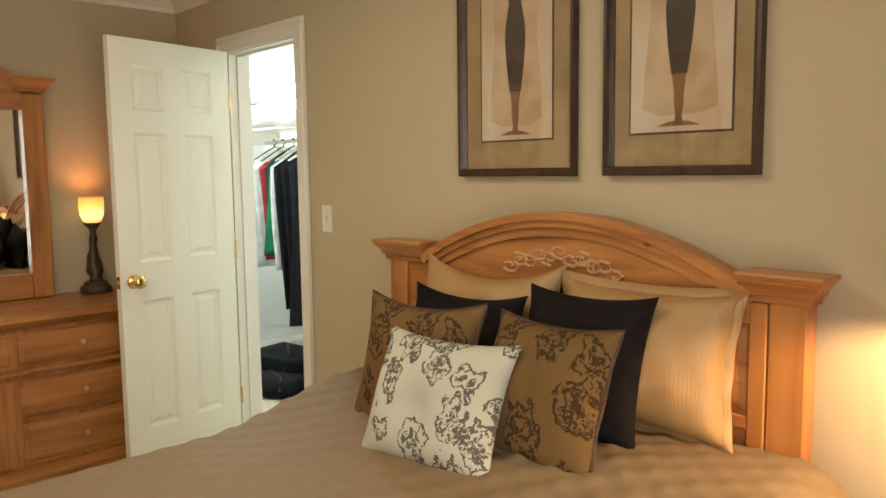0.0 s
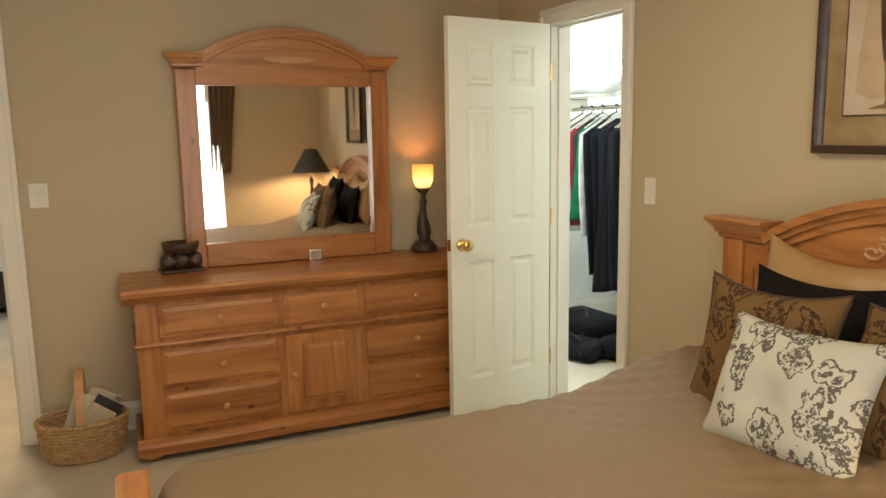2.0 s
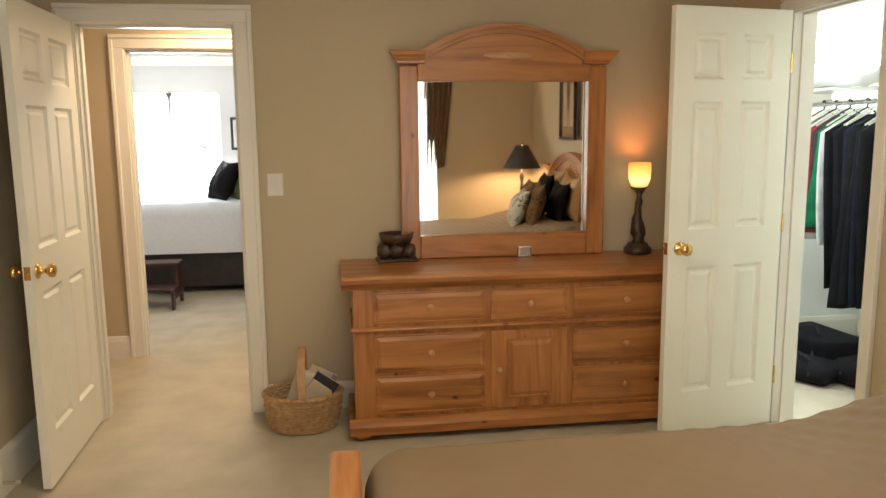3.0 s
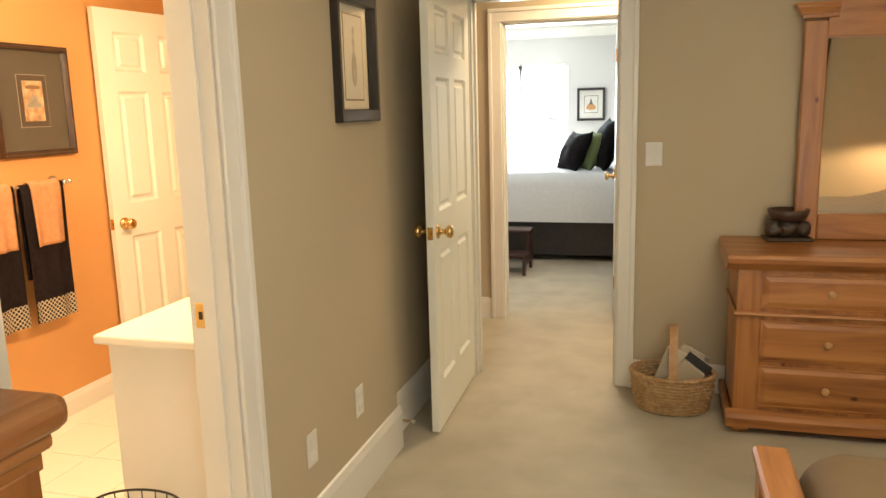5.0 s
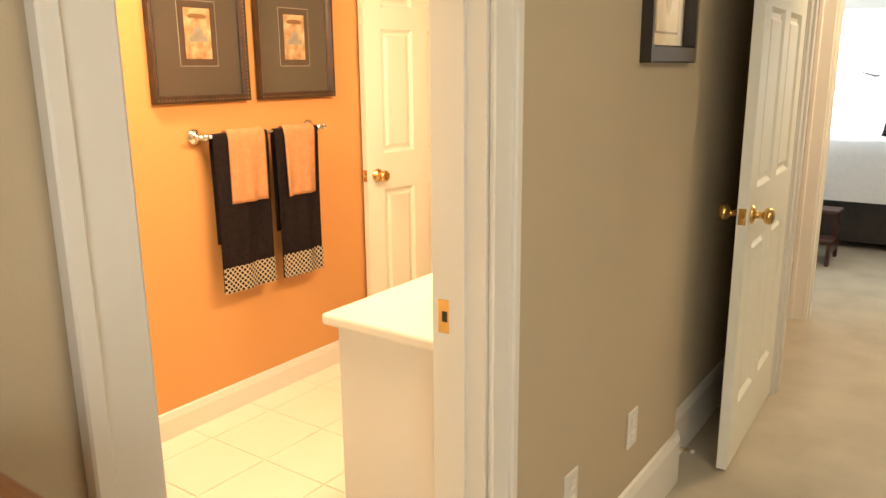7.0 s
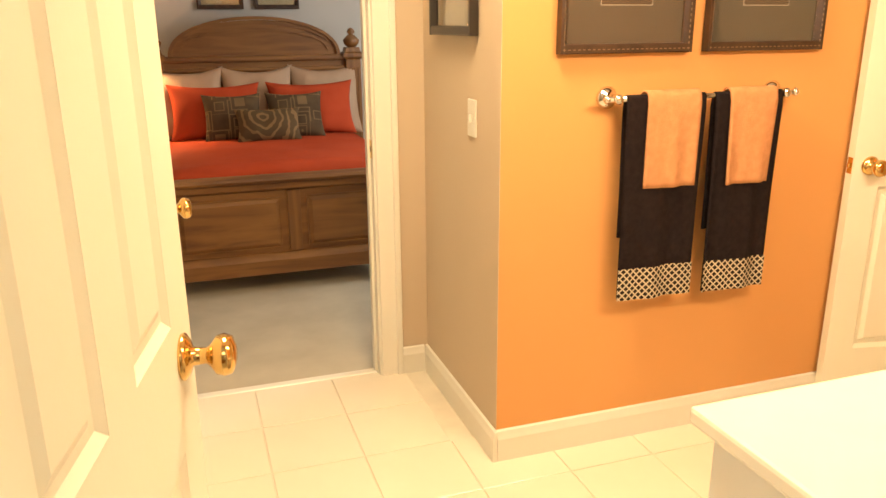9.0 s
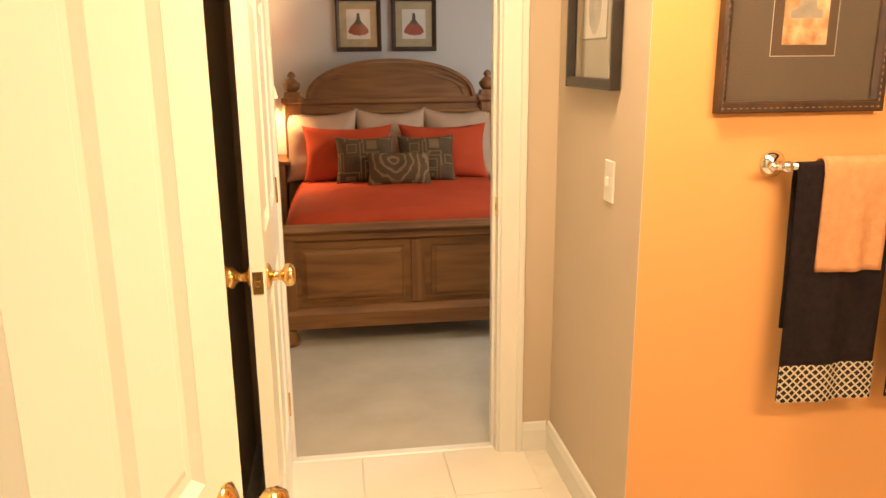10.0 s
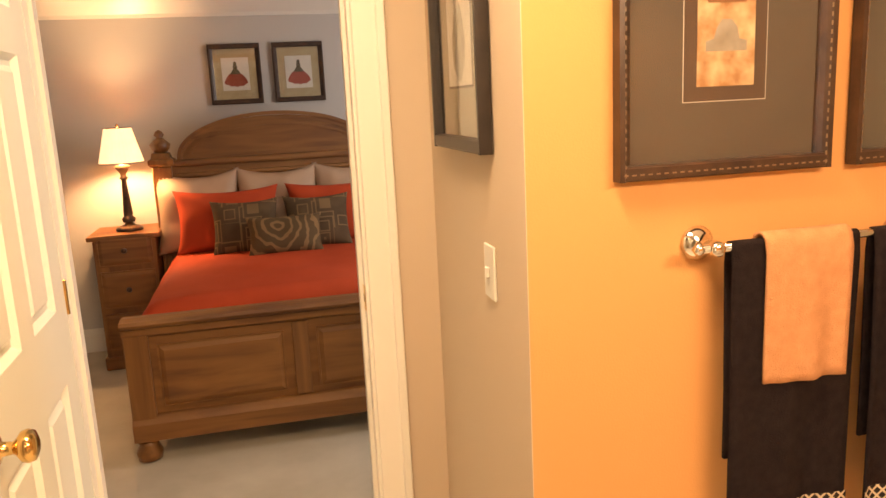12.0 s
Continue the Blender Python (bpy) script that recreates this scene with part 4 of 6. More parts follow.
def blotch_print(name, ground_, ink, scale, fill=0.45):
    """A woven print of loose separate shapes: drawn outline, hatched inside, bare ground between."""
    m = mat(name, ground_, 0.85, tuple(c * 0.9 for c in ground_), 6, bump=0.4, bump_scale=420, sheen=0.0)
    n, l = m.node_tree.nodes, m.node_tree.links
    b = n["Principled BSDF"]
    base = b.inputs["Base Color"].links[0].from_socket

    def math_(op, *a):
        k = n.new("ShaderNodeMath")
        k.operation = op
        for i, v in enumerate(a):
            if isinstance(v, (int, float)):
                k.inputs[i].default_value = v
            else:
                l.new(v, k.inputs[i])
        return k.outputs[0]

    tc, mp = n.new("ShaderNodeTexCoord"), n.new("ShaderNodeMapping")
    mp.inputs["Scale"].default_value = (1, 0.25, 0.8)
    l.new(tc.outputs["Object"], mp.inputs[0])
    no = n.new("ShaderNodeTexNoise")
    no.inputs["Scale"].default_value, no.inputs["Detail"].default_value = 22, 3
    l.new(mp.outputs[0], no.inputs["Vector"])
    vs = n.new("ShaderNodeVectorMath")
    vs.operation = "MULTIPLY_ADD"
    l.new(no.outputs["Color"], vs.inputs[0])
    vs.inputs[1].default_value = (0.11, 0.11, 0.11)
    l.new(mp.outputs[0], vs.inputs[2])
    v = n.new("ShaderNodeTexVoronoi")
    v.inputs["Scale"].default_value, v.inputs["Randomness"].default_value = scale, 0.8
    l.new(vs.outputs[0], v.inputs["Vector"])
    d = v.outputs["Distance"]
    inside = math_("LESS_THAN", d, 0.44)
    outline = math_("COMPARE", d, 0.42, 0.036)
    inner = math_("COMPARE", d, 0.22, 0.045)
    ht = n.new("ShaderNodeTexNoise")
    ht.inputs["Scale"].default_value, ht.inputs["Detail"].default_value, ht.inputs["Distortion"].default_value = 70, 2, 1.5
    l.new(tc.outputs["Object"], ht.inputs["Vector"])
    big = n.new("ShaderNodeTexNoise")
    big.inputs["Scale"].default_value = 24
    l.new(tc.outputs["Object"], big.inputs["Vector"])
    hatch = math_("MULTIPLY", math_("GREATER_THAN", ht.outputs[0], 0.52), math_("GREATER_THAN", big.outputs[0], 1.0 - fill - 0.03))
    gap = math_("GREATER_THAN", ht.outputs[0], 0.40)
    ink_ = math_("MAXIMUM", math_("MULTIPLY", inside, hatch), math_("MULTIPLY", gap, math_("MAXIMUM", outline, inner)))
    mx = n.new("ShaderNodeMix")
    mx.data_type = "RGBA"
    l.new(math_("MULTIPLY", ink_, 0.86), mx.inputs[0])
    l.new(base, mx.inputs[6])
    mx.inputs[7].default_value = (*ink, 1)
    l.new(mx.outputs[2], b.inputs["Base Color"])
    return m


M["whiteprint"] = blotch_print("white tapestry with charcoal shapes", (0.47, 0.46, 0.385), (0.05, 0.042, 0.038), 9.5, 0.5)
M["brownprint"] = blotch_print("ochre tapestry with dark shapes", (0.155, 0.090, 0.034), (0.030, 0.017, 0.010), 8.0, 0.5)
Z = 0.622
pillow((-0.22, 2.86, Z + 0.085), 0.60, 0.44, 0.16, 9, 1, "gold", "large gold satin pillow leaning on the pine headboard", 1, 0.22)
satin = pillow((0.355, 2.86, Z + 0.105), 0.52, 0.385, 0.18, 10, 2, "gold", "large gold satin pillow with flanged edge, against the headboard", 2, 0.0)
pillow((-0.215, 2.73, Z + 0.072), 0.47, 0.37, 0.12, 14, 2, "darkcloth", "plain black square pillow in front of a gold one", 3, 0.08)
pillow((0.25, 2.71, Z + 0.085), 0.40, 0.405, 0.13, 16, 3, "darkcloth", "plain black square pillow behind the ochre tapestry one", 4, 0.02)
pillow((-0.195, 2.52, Z + 0.022), 0.44, 0.42, 0.12, 16, 8, "brownprint", "ochre tapestry pillow behind the white one", 5, 0.08, piping="ink")
pillow((0.24, 2.55, Z + 0.045), 0.40, 0.39, 0.15, 20, -1, "brownprint", "ochre tapestry pillow with dark woven shapes", 6, 0.02, piping="ink")
pillow((0.0, 2.40, Z + 0.012), 0.455, 0.375, 0.14, 24, 7, "whiteprint", "white tapestry pillow with charcoal woven shapes", 7, 0.02)


def flange(pillow_, w, h, material):
    """A flat stitched border that stands out round a cushion."""
    bm = bmesh.new()
    n = 20
    outline = [(-1 + 2 * i / n, -1) for i in range(n)] + [(1, -1 + 2 * i / n) for i in range(n)] + [(1 - 2 * i / n, 1) for i in range(n)] + [(-1, 1 - 2 * i / n) for i in range(n)]
    rings = []
    for grow, y in ((-0.02, 0.003), (0.022, 0.002), (0.022, -0.002), (-0.02, -0.003)):
        ring = []
        for i, (u, v) in enumerate(outline):
            px, pz = 1 - 0.10 * (1 - abs(v) ** 2.2) * abs(u) ** 3, 1 - 0.10 * (1 - abs(u) ** 2.2) * abs(v) ** 3
            ring.append(bm.verts.new((u * (px * w / 2 + grow), y + 0.004 * math.sin(i * 1.1), v * (pz * h / 2 + grow) + h / 2)))
        rings.append(ring)
    for p, q in zip(rings, rings[1:]):
        for i in range(len(p)):
            j = (i + 1) % len(p)
            bm.faces.new((p[i], p[j], q[j], q[i]))
    return part("flange", bm, material, pillow_, "flat stitched flange", True)


# pictures over the bed
def gown(e, w, h, cx=0.0, z0=-0.30, hh=0.62):
    def shape(points, y, material, label):
        pts = [(x * w, z * hh) for x, z in points] + [(-x * w, z * hh) for x, z in reversed(points)]
        part("painted_shape", prism([(cx + x, z0 + z) for x, z in pts], "y", y - 0.0006, y), material, e, label)
    shape([(-0.095, 0.62), (-0.090, 0.30), (-0.105, 0.16), (-0.112, 0.05), (-0.060, 0.03)], -0.0085, "wash", "soft sepia wash behind the dark shape")
    shape([(-0.010, 0.60), (-0.012, 0.565), (-0.046, 0.545), (-0.052, 0.50), (-0.034, 0.49), (-0.030, 0.455), (-0.026, 0.42), (-0.040, 0.36), (-0.044, 0.31), (-0.036, 0.22), (-0.024, 0.14)], -0.0092, "ink", "tall dark tapering painted shape")
    shape([(-0.021, 0.14), (-0.014, 0.085), (-0.015, 0.06), (-0.009, 0.03), (-0.014, 0.008), (-0.012, 0.0)], -0.0092, "skin_ink", "brown painted stem under the dark shape")
    shape([(-0.066, 0.0), (-0.030, 0.012), (-0.005, 0.014)], -0.0099, "skin_ink", "brown painted ground stroke")


M["wash"] = mat("sepia wash", (0.60, 0.47, 0.33), 0.8, (0.44, 0.29, 0.16), 7)
flange(satin, 0.52, 0.385, "gold")
for cx, w in ((-0.211, 0.492), (0.374, 0.462)):
    e = art("wall_picture", pose(cx, 3.046, 1.402 + 0.45), w, 0.90, "tall brown-framed print of a dark shape, over the pine bed", "frame_dark", 0.026, "matgold",
            lambda e: gown(e, 1.0, 1, 0.0, -0.315, 1.0), (0.30, 0.66, "paper", "ink"), 0.03)

# lamp table and lamp by the bed
def nightstand(name, m, w, d, h, mx, mz, label):
    e = thing(name, m, label, "nightstand")
    part("top", bx((-w / 2, -d / 2, h - 0.028), (w / 2, d / 2, h), 0.008, seg=2), mx, e)
    part("body", bx((-w / 2 + 0.03, -d / 2 + 0.03, 0.08), (w / 2 - 0.03, d / 2 - 0.01, h - 0.028), 0.004), mz, e)
    part("base", bx((-w / 2 + 0.015, -d / 2 + 0.015, 0), (w / 2 - 0.015, d / 2 - 0.005, 0.08), 0.008), mx, e)
    return e


ns = nightstand("nightstand", pose(1.235, 2.82, 0), 0.50, 0.42, 0.62, "pine_x", "pine_z", "honey pine nightstand beside the pine bed")
for z0, z1 in ((0.11, 0.32), (0.35, 0.57)):
    drawer(ns, -0.18, -0.19, 0.19, z0, z1, "pine_x", "y", 0.012, out=-1)
    knob(ns, 0, -0.19, (z0 + z1) / 2, "pine_x", "y").matrix_basis = pose(0, -0.19, (z0 + z1) / 2, 90)


def table_lamp(m, label, shade_m, body_m, h=0.62, r0=0.055, r1=0.13, sh=0.19, square=False):
    e = thing("table_lamp", m, label, "lamp")
    zb = h - sh
    part("base", lathe([(0.075, 0), (0.078, 0.012), (0.06, 0.025), (0.03, 0.035), (0.018, 0.05)], 24), body_m, e, smooth=True)
    prof = [(0.018, 0.05), (0.028, zb * 0.3), (0.022, zb * 0.55), (0.014, zb * 0.7), (0.026, zb * 0.82), (0.010, zb * 0.9), (0.008, zb + 0.02)]
    if shade_m == "shade_lit":
        prof = [(0.034, 0.05), (0.040, 0.07), (0.024, 0.085), (0.027, 0.10), (0.014, zb * 0.74), (0.026, zb * 0.77), (0.016, zb * 0.80), (0.018, zb * 0.84), (0.040, zb * 0.92), (0.046, zb * 0.95), (0.014, zb * 0.97), (0.008, zb + 0.02)]
        for rr, z in ((r0, h), (r1, zb)):
            part("shade_trim", tube([(rr * math.cos(math.pi * i / 16), rr * math.sin(math.pi * i / 16), z) for i in range(33)], 0.0025, 5), body_m, e, "dark trim of the shade")
    part("stem", lathe(prof, 18), body_m, e, smooth=True)
    bm = bmesh.new()
    n = 4 if square else 32
    rings = []
    for rr, z in ((r1, zb), (r0, h), (r0 - 0.003, h), (r1 - 0.003, zb)):
        rings.append([bm.verts.new((rr * math.cos(2 * math.pi * i / n + 0.785), rr * math.sin(2 * math.pi * i / n + 0.785), z)) for i in range(n)])
    rings.append(rings[0])
    for p, q in zip(rings, rings[1:]):
        for i in range(n):
            bm.faces.new((p[i], p[(i + 1) % n], q[(i + 1) % n], q[i]))
    part("shade", bm, shade_m, e)
    part("finial", lathe([(0.004, h - 0.02), (0.008, h + 0.005), (0.009, h + 0.015), (0.003, h + 0.025)], 12), body_m, e, smooth=True)
    return e


table_lamp(pose(1.22, 2.80, 0.62), "dark table lamp with black cone shade, lit", "black", "bronze", 0.72, 0.065, 0.20, 0.24)
rd = thing("alarm_clock", pose(1.13, 2.70, 0.62, 0, 0, 20), "small dark alarm clock on the pine nightstand", "clock")
part("case", bx((-0.05, -0.03, 0), (0.05, 0.03, 0.07), 0.01, seg=2), "black", rd)
part("face", bx((-0.04, -0.0315, 0.015), (0.04, -0.03, 0.058)), "white", rd)


# chest near the bath door
def chest():
    e = thing("chest", pose(0, 0, 0), "tall honey pine chest against the wall beside the bath door", "chest")
    x0, x1, y0, y1 = 0.442, 1.20, -0.478, -0.15
    part("body", bx((x0 + 0.03, y0, 0.08), (x1 - 0.03, y1 - 0.02, 1.02), 0.004), "chest_z", e)
    part("base", bx((x0 + 0.01, y0, 0), (x1 - 0.01, y1, 0.08), 0.01), "chest_x", e)
    for ins, z0, z1, bv in ((0.022, 1.008, 1.036, 0.004), (0.010, 1.036, 1.060, 0.009), (-0.010, 1.060, 1.112, 0.022)):
        part("top" if z1 > 1.05 else "top_moulding", bx((x0 + ins, y0, z0), (x1 - ins, y1 - ins, z1), bv, None, 3), "chest_x", e)
    for i in range(4):
        z = 0.10 + i * 0.222
        drawer(e, y1 - 0.02, x0 + 0.06, x1 - 0.06, z, z + 0.195, "chest_x", "y")
        for x in (x0 + 0.2, x1 - 0.2):
            k = knob(e, x, y1 - 0.01, z + 0.1, "chest_x", "y")
    return e


chest()


# windows and curtains
def window(name, axis, at, side, a, b, z0, z1, label):
    e = thing(name, pose(0, 0, 0), label, "window", kind="structure")
    def b3(u0, u1, c, d, t0, t1, nm, m):
        t0, t1 = sorted((at + side * t0, at + side * t1))
        part(nm, bx((t0, u0, c), (t1, u1, d), 0.002), m, e)
    for u0, u1 in ((a, a + 0.045), (b - 0.045, b)):
        b3(u0, u1, z0, z1, 0.01, 0.055, "window_frame", "trim")
    for c, d in ((z0, z0 + 0.05), ((z0 + z1) / 2 - 0.02, (z0 + z1) / 2 + 0.02), (z1 - 0.05, z1)):
        b3(a + 0.045, b - 0.045, c, d, 0.012, 0.05, "window_frame", "trim")
    b3((a + b) / 2 - 0.01, (a + b) / 2 + 0.01, z0 + 0.05, z1 - 0.05, 0.02, 0.04, "muntin", "trim")
    b3(a - 0.03, b + 0.03, z0 - 0.03, z0, -0.05, 0.06, "window_sill", "trim")
    g = part("pane", bx(tuple(sorted((at + side * 0.028, at + side * 0.030)))[:1] + (a + 0.04, z0 + 0.04), tuple(sorted((at + side * 0.028, at + side * 0.030)))[1:] + (b - 0.04, z1 - 0.04)), "glass", e)
    g.visible_shadow = False
    return e


window("window_1", "x", 1.75, 1, 0.55, 1.87, 0.35, 2.1, "white framed double-hung bedroom window")
window("window_2", "x", -8.46, -1, -1.62, -0.58, 0.45, 2.0, "white framed window, overexposed by daylight")
M["daylight"] = mat("bright overcast daylight", (1, 1, 1), 1.0, (0.95, 0.98, 1.0), 1, emit=7.0)
part("backdrop", bx((-8.9, -3.5, -0.28), (-8.88, 1.5, 3.6)), "daylight", None, "bright overcast sky outside the window", kind="structure")
M["dusk"] = mat("soft overcast daylight", (1, 1, 1), 1.0, (0.95, 0.98, 1.0), 1, emit=2.2)
part("backdrop", bx((2.3, -1.5, -0.28), (2.32, 3.5, 3.6)), "dusk", None, "bright overcast sky outside the window", kind="structure")


def curtain(m, w, h, material, label, folds=7, depth=0.03, taper=0.35):
    e = thing("curtain", m, label, "curtain")
    bm = bmesh.new()
    nx, nz = folds * 10, 24
    g = []
    for j in range(nz + 1):
        v = j / nz
        row_ = []
        for i in range(nx + 1):
            u = i / nx
            ww = w * (1 - taper * (1 - v))
            row_.append(bm.verts.new((-w / 2 + u * ww, depth * math.sin(u * folds * 2 * math.pi) * (0.6 + 0.4 * v), -h + v * h + 0.06 * (1 - v) * u)))
        g.append(row_)
    for j in range(nz):
        for i in range(nx):
            bm.faces.new((g[j][i], g[j][i + 1], g[j + 1][i + 1], g[j + 1][i]))
    part("drape", bm, material, e, smooth=True)
    return e


M["bronzecloth"] = mat("bronze taffeta", (0.16, 0.095, 0.045), 0.5, (0.11, 0.065, 0.03), 6, bump=0.2, bump_scale=200, sheen=0.0)
curtain(pose(1.69, 1.995, 2.15, 0, 0, 90), 0.30, 1.10, "bronzecloth", "short bronze taffeta curtain beside the bedroom window", 5)

def sheer():
    m = bpy.data.materials.new("white sheer voile")
    m.use_nodes = True
    n, l = m.node_tree.nodes, m.node_tree.links
    n.remove(n["Principled BSDF"])
    a, b, c, d, e = n.new("ShaderNodeBsdfTranslucent"), n.new("ShaderNodeBsdfDiffuse"), n.new("ShaderNodeBsdfTransparent"), n.new("ShaderNodeMixShader"), n.new("ShaderNodeMixShader")
    a.inputs[0].default_value = b.inputs[0].default_value = (0.92, 0.93, 0.95, 1)
    d.inputs[0].default_value, e.inputs[0].default_value = 0.3, 0.2
    l.new(a.outputs[0], d.inputs[1]); l.new(b.outputs[0], d.inputs[2]); l.new(d.outputs[0], e.inputs[1]); l.new(c.outputs[0], e.inputs[2])
    l.new(e.outputs[0], n["Material Output"].inputs[0])
    return m


M["sheer"] = sheer()
# Unseen drape, added so glare hides the bars of the far window.
curtain(pose(-8.42, -1.10, 1.97, 0, 0, 90), 1.12, 1.52, "sheer", "added white sheer sheet that whites out the far window", 16, 0.012, 0.0)

# switches and outlets
plate("light_switch", pose(-1.305, 3.05, 1.221), "white toggle light switch on the beige wall by the closet")
plate("light_switch", pose(-2.71, 0.57, 1.224, 0, 0, 90), "white toggle light switch by the hall doorway", 0.082)
plate("light_switch", pose(-0.81, -2.442, 1.108, 0, 0, 90), "white toggle light switch in the bathroom vestibule")
plate("wall_outlet", pose(-0.900, -0.48, 0.378, 0, 0, 180), "white blank wall plate low on the bedroom wall", toggle=False)
plate("wall_outlet", pose(-1.31, -0.48, 0.385, 0, 0, 180), "white wall outlet low on the bedroom wall", toggle=False)
ds = thing("door_stop", pose(-1.85, -0.522, 0.075), "brass spring door stop with white tip, on the baseboard", "door stop")
part("spring", tube([(0.006 * math.cos(i * 1.2), 0.002 + i * 0.0014, 0.006 * math.sin(i * 1.2)) for i in range(48)], 0.0016, 5), "brass", ds)
part("tip", tube([(0, 0.068, 0), (0, 0.08, 0)], 0.008, 10), "white", ds)
for x, y, yaw in ((BX0 + 0.0165, -0.575, 0), (GX0 + 0.0165, -2.99, 0)):
    k = thing("strike_plate", pose(x, y, 0.94), "brass strike plate on the white door jamb", "strike plate")
    part("plate", bx((-0.0005, -0.016, -0.035), (0.0015, 0.016, 0.035), 0.0005), "brass", k)
    part("hole", bx((0.0012, -0.006, -0.011), (0.002, 0.006, 0.011)), "black", k)
k = thing("strike_plate", pose(EX + 0.03, -1.9435, 0.94), "brass strike plate on the linen closet jamb", "strike plate")
part("plate", bx((-0.016, -0.0005, -0.035), (0.016, 0.0015, 0.035), 0.0005), "brass", k)


def botanic(e, s=1.0, color="ink"):
    bm = lathe([(0.002, 0.09 * s), (0.006 * s, 0.06 * s), (0.012 * s, 0.03 * s), (0.03 * s, 0.0), (0.042 * s, -0.04 * s), (0.034 * s, -0.075 * s), (0.01 * s, -0.10 * s)], 14)
    for v in bm.verts:
        v.co.y = -0.0088 + v.co.y * 0.01
    part("painted_shape", bm, color, e, "small painted bell-shaped motif")


def dress(e, s=1.0, color="redink"):
    skirt = [(-0.058, -0.040), (-0.050, -0.050), (-0.038, -0.052), (-0.026, -0.060), (-0.010, -0.058), (0.004, -0.064), (0.018, -0.058), (0.034, -0.060), (0.046, -0.050), (0.058, -0.044), (0.050, -0.022), (0.034, -0.004), (0.018, 0.008), (-0.018, 0.008), (-0.034, -0.002), (-0.048, -0.020)]
    part("painted_shape", prism([(x * s, z * s) for x, z in skirt], "y", -0.0092, -0.0086), color, e, "fan-shaped painted motif")
    top = [(-0.026, 0.000), (0.026, 0.000), (0.016, 0.018), (0.008, 0.026), (0.012, 0.036), (0.007, 0.044), (0.009, 0.054), (0.0, 0.062), (-0.009, 0.054), (-0.007, 0.044), (-0.012, 0.036), (-0.008, 0.026), (-0.016, 0.018)]
    part("painted_shape", prism([(x * s, z * s) for x, z in top], "y", -0.0098, -0.0092), "olive_ink", e, "small dark painted motif")


def vase(e, s=1.0, color="greyink"):
    bm = lathe([(0.002, 0.11 * s), (0.010 * s, 0.098 * s), (0.006 * s, 0.075 * s), (0.013 * s, 0.055 * s), (0.006 * s, 0.030 * s), (0.020 * s, 0.0), (0.027 * s, -0.05 * s), (0.020 * s, -0.085 * s), (0.004 * s, -0.105 * s)], 14)
    for v in bm.verts:
        v.co.y = -0.0088 + v.co.y * 0.01
    part("painted_shape", bm, color, e, "slender grey painted motif")


M["olive_ink"] = mat("olive ink", (0.10, 0.085, 0.05), 0.8)
M["redink"] = mat("brick red ink", (0.33, 0.075, 0.045), 0.8)
M["orangeink"] = mat("orange ink", (0.55, 0.25, 0.07), 0.8)
M["greyink"] = mat("grey ink wash", (0.25, 0.23, 0.19), 0.8, (0.42, 0.39, 0.33), 20)
M["cream"] = mat("cream mount", (0.68, 0.62, 0.47), 0.8)
M["sepia"] = mat("sepia engraving", (0.68, 0.52, 0.32), 0.8, (0.38, 0.20, 0.09), 26)
M["taupe"] = mat("taupe mount", (0.30, 0.26, 0.19), 0.8)
# picture on the hall-door wall
art("wall_picture", pose(-1.411, -0.484, 1.665, 0, 0, 180), 0.365, 0.46, "black-framed grey print with cream mount beside the hall door", "black", 0.045, "cream", lambda e: vase(e, 1.0), (0.165, 0.295, "paperw", "ink"), 0.035)

# vanity
def vanity():
    e = thing("vanity", pose(0, 0, 0), "white bathroom vanity with cultured marble counter", "vanity")
    part("cabinet", bx((-2.25, -1.075, 0.09), (-0.705, -0.605, 0.768), 0.003), "trim", e)
    part("toe_kick", bx((-2.25, -1.00, 0.011), (-0.72, -0.605, 0.09)), "trim", e)
    part("counter", bx((-2.28, -1.105, 0.768), (-0.675, -0.605, 0.80), 0.008, seg=2), "counter", e)
    part("backsplash", bx((-2.28, -0.625, 0.801), (-0.675, -0.603, 0.90), 0.004), "counter", e)
    for i in range(3):
        x = -2.2 + i * 0.5
        drawer(e, -1.075, x, x + 0.47, 0.13, 0.73, "trim", "y", name="cabinet_door", out=-1)
    return e


vanity()


wb = thing("wire_basket", pose(-0.545, -0.90, 0.012), "oval black wire basket beside the white vanity", "basket")
def oval(rx, ry, z, n=40):
    return [(rx * math.cos(2 * math.pi * i / n), ry * math.sin(2 * math.pi * i / n), z) for i in range(n + 1)]
part("rim", tube(oval(0.095, 0.15, 0.30), 0.004, 6), "black", wb)
part("base", tube(oval(0.075, 0.12, 0.006), 0.004, 6), "black", wb)
part("bottom", lathe([(0.07, 0.002), (0.072, 0.006)], 20), "black", wb)
for i in range(20):
    a = 2 * math.pi * i / 20
    part("wire", tube([(0.075 * math.cos(a), 0.12 * math.sin(a), 0.006), (0.095 * math.cos(a), 0.15 * math.sin(a), 0.30)], 0.002, 5), "black", wb)
part("handle", tube([(0.0, 0.15, 0.30), (0.0, 0.165, 0.315), (0.0, 0.16, 0.33), (0.0, 0.14, 0.31)], 0.004, 6), "black", wb)

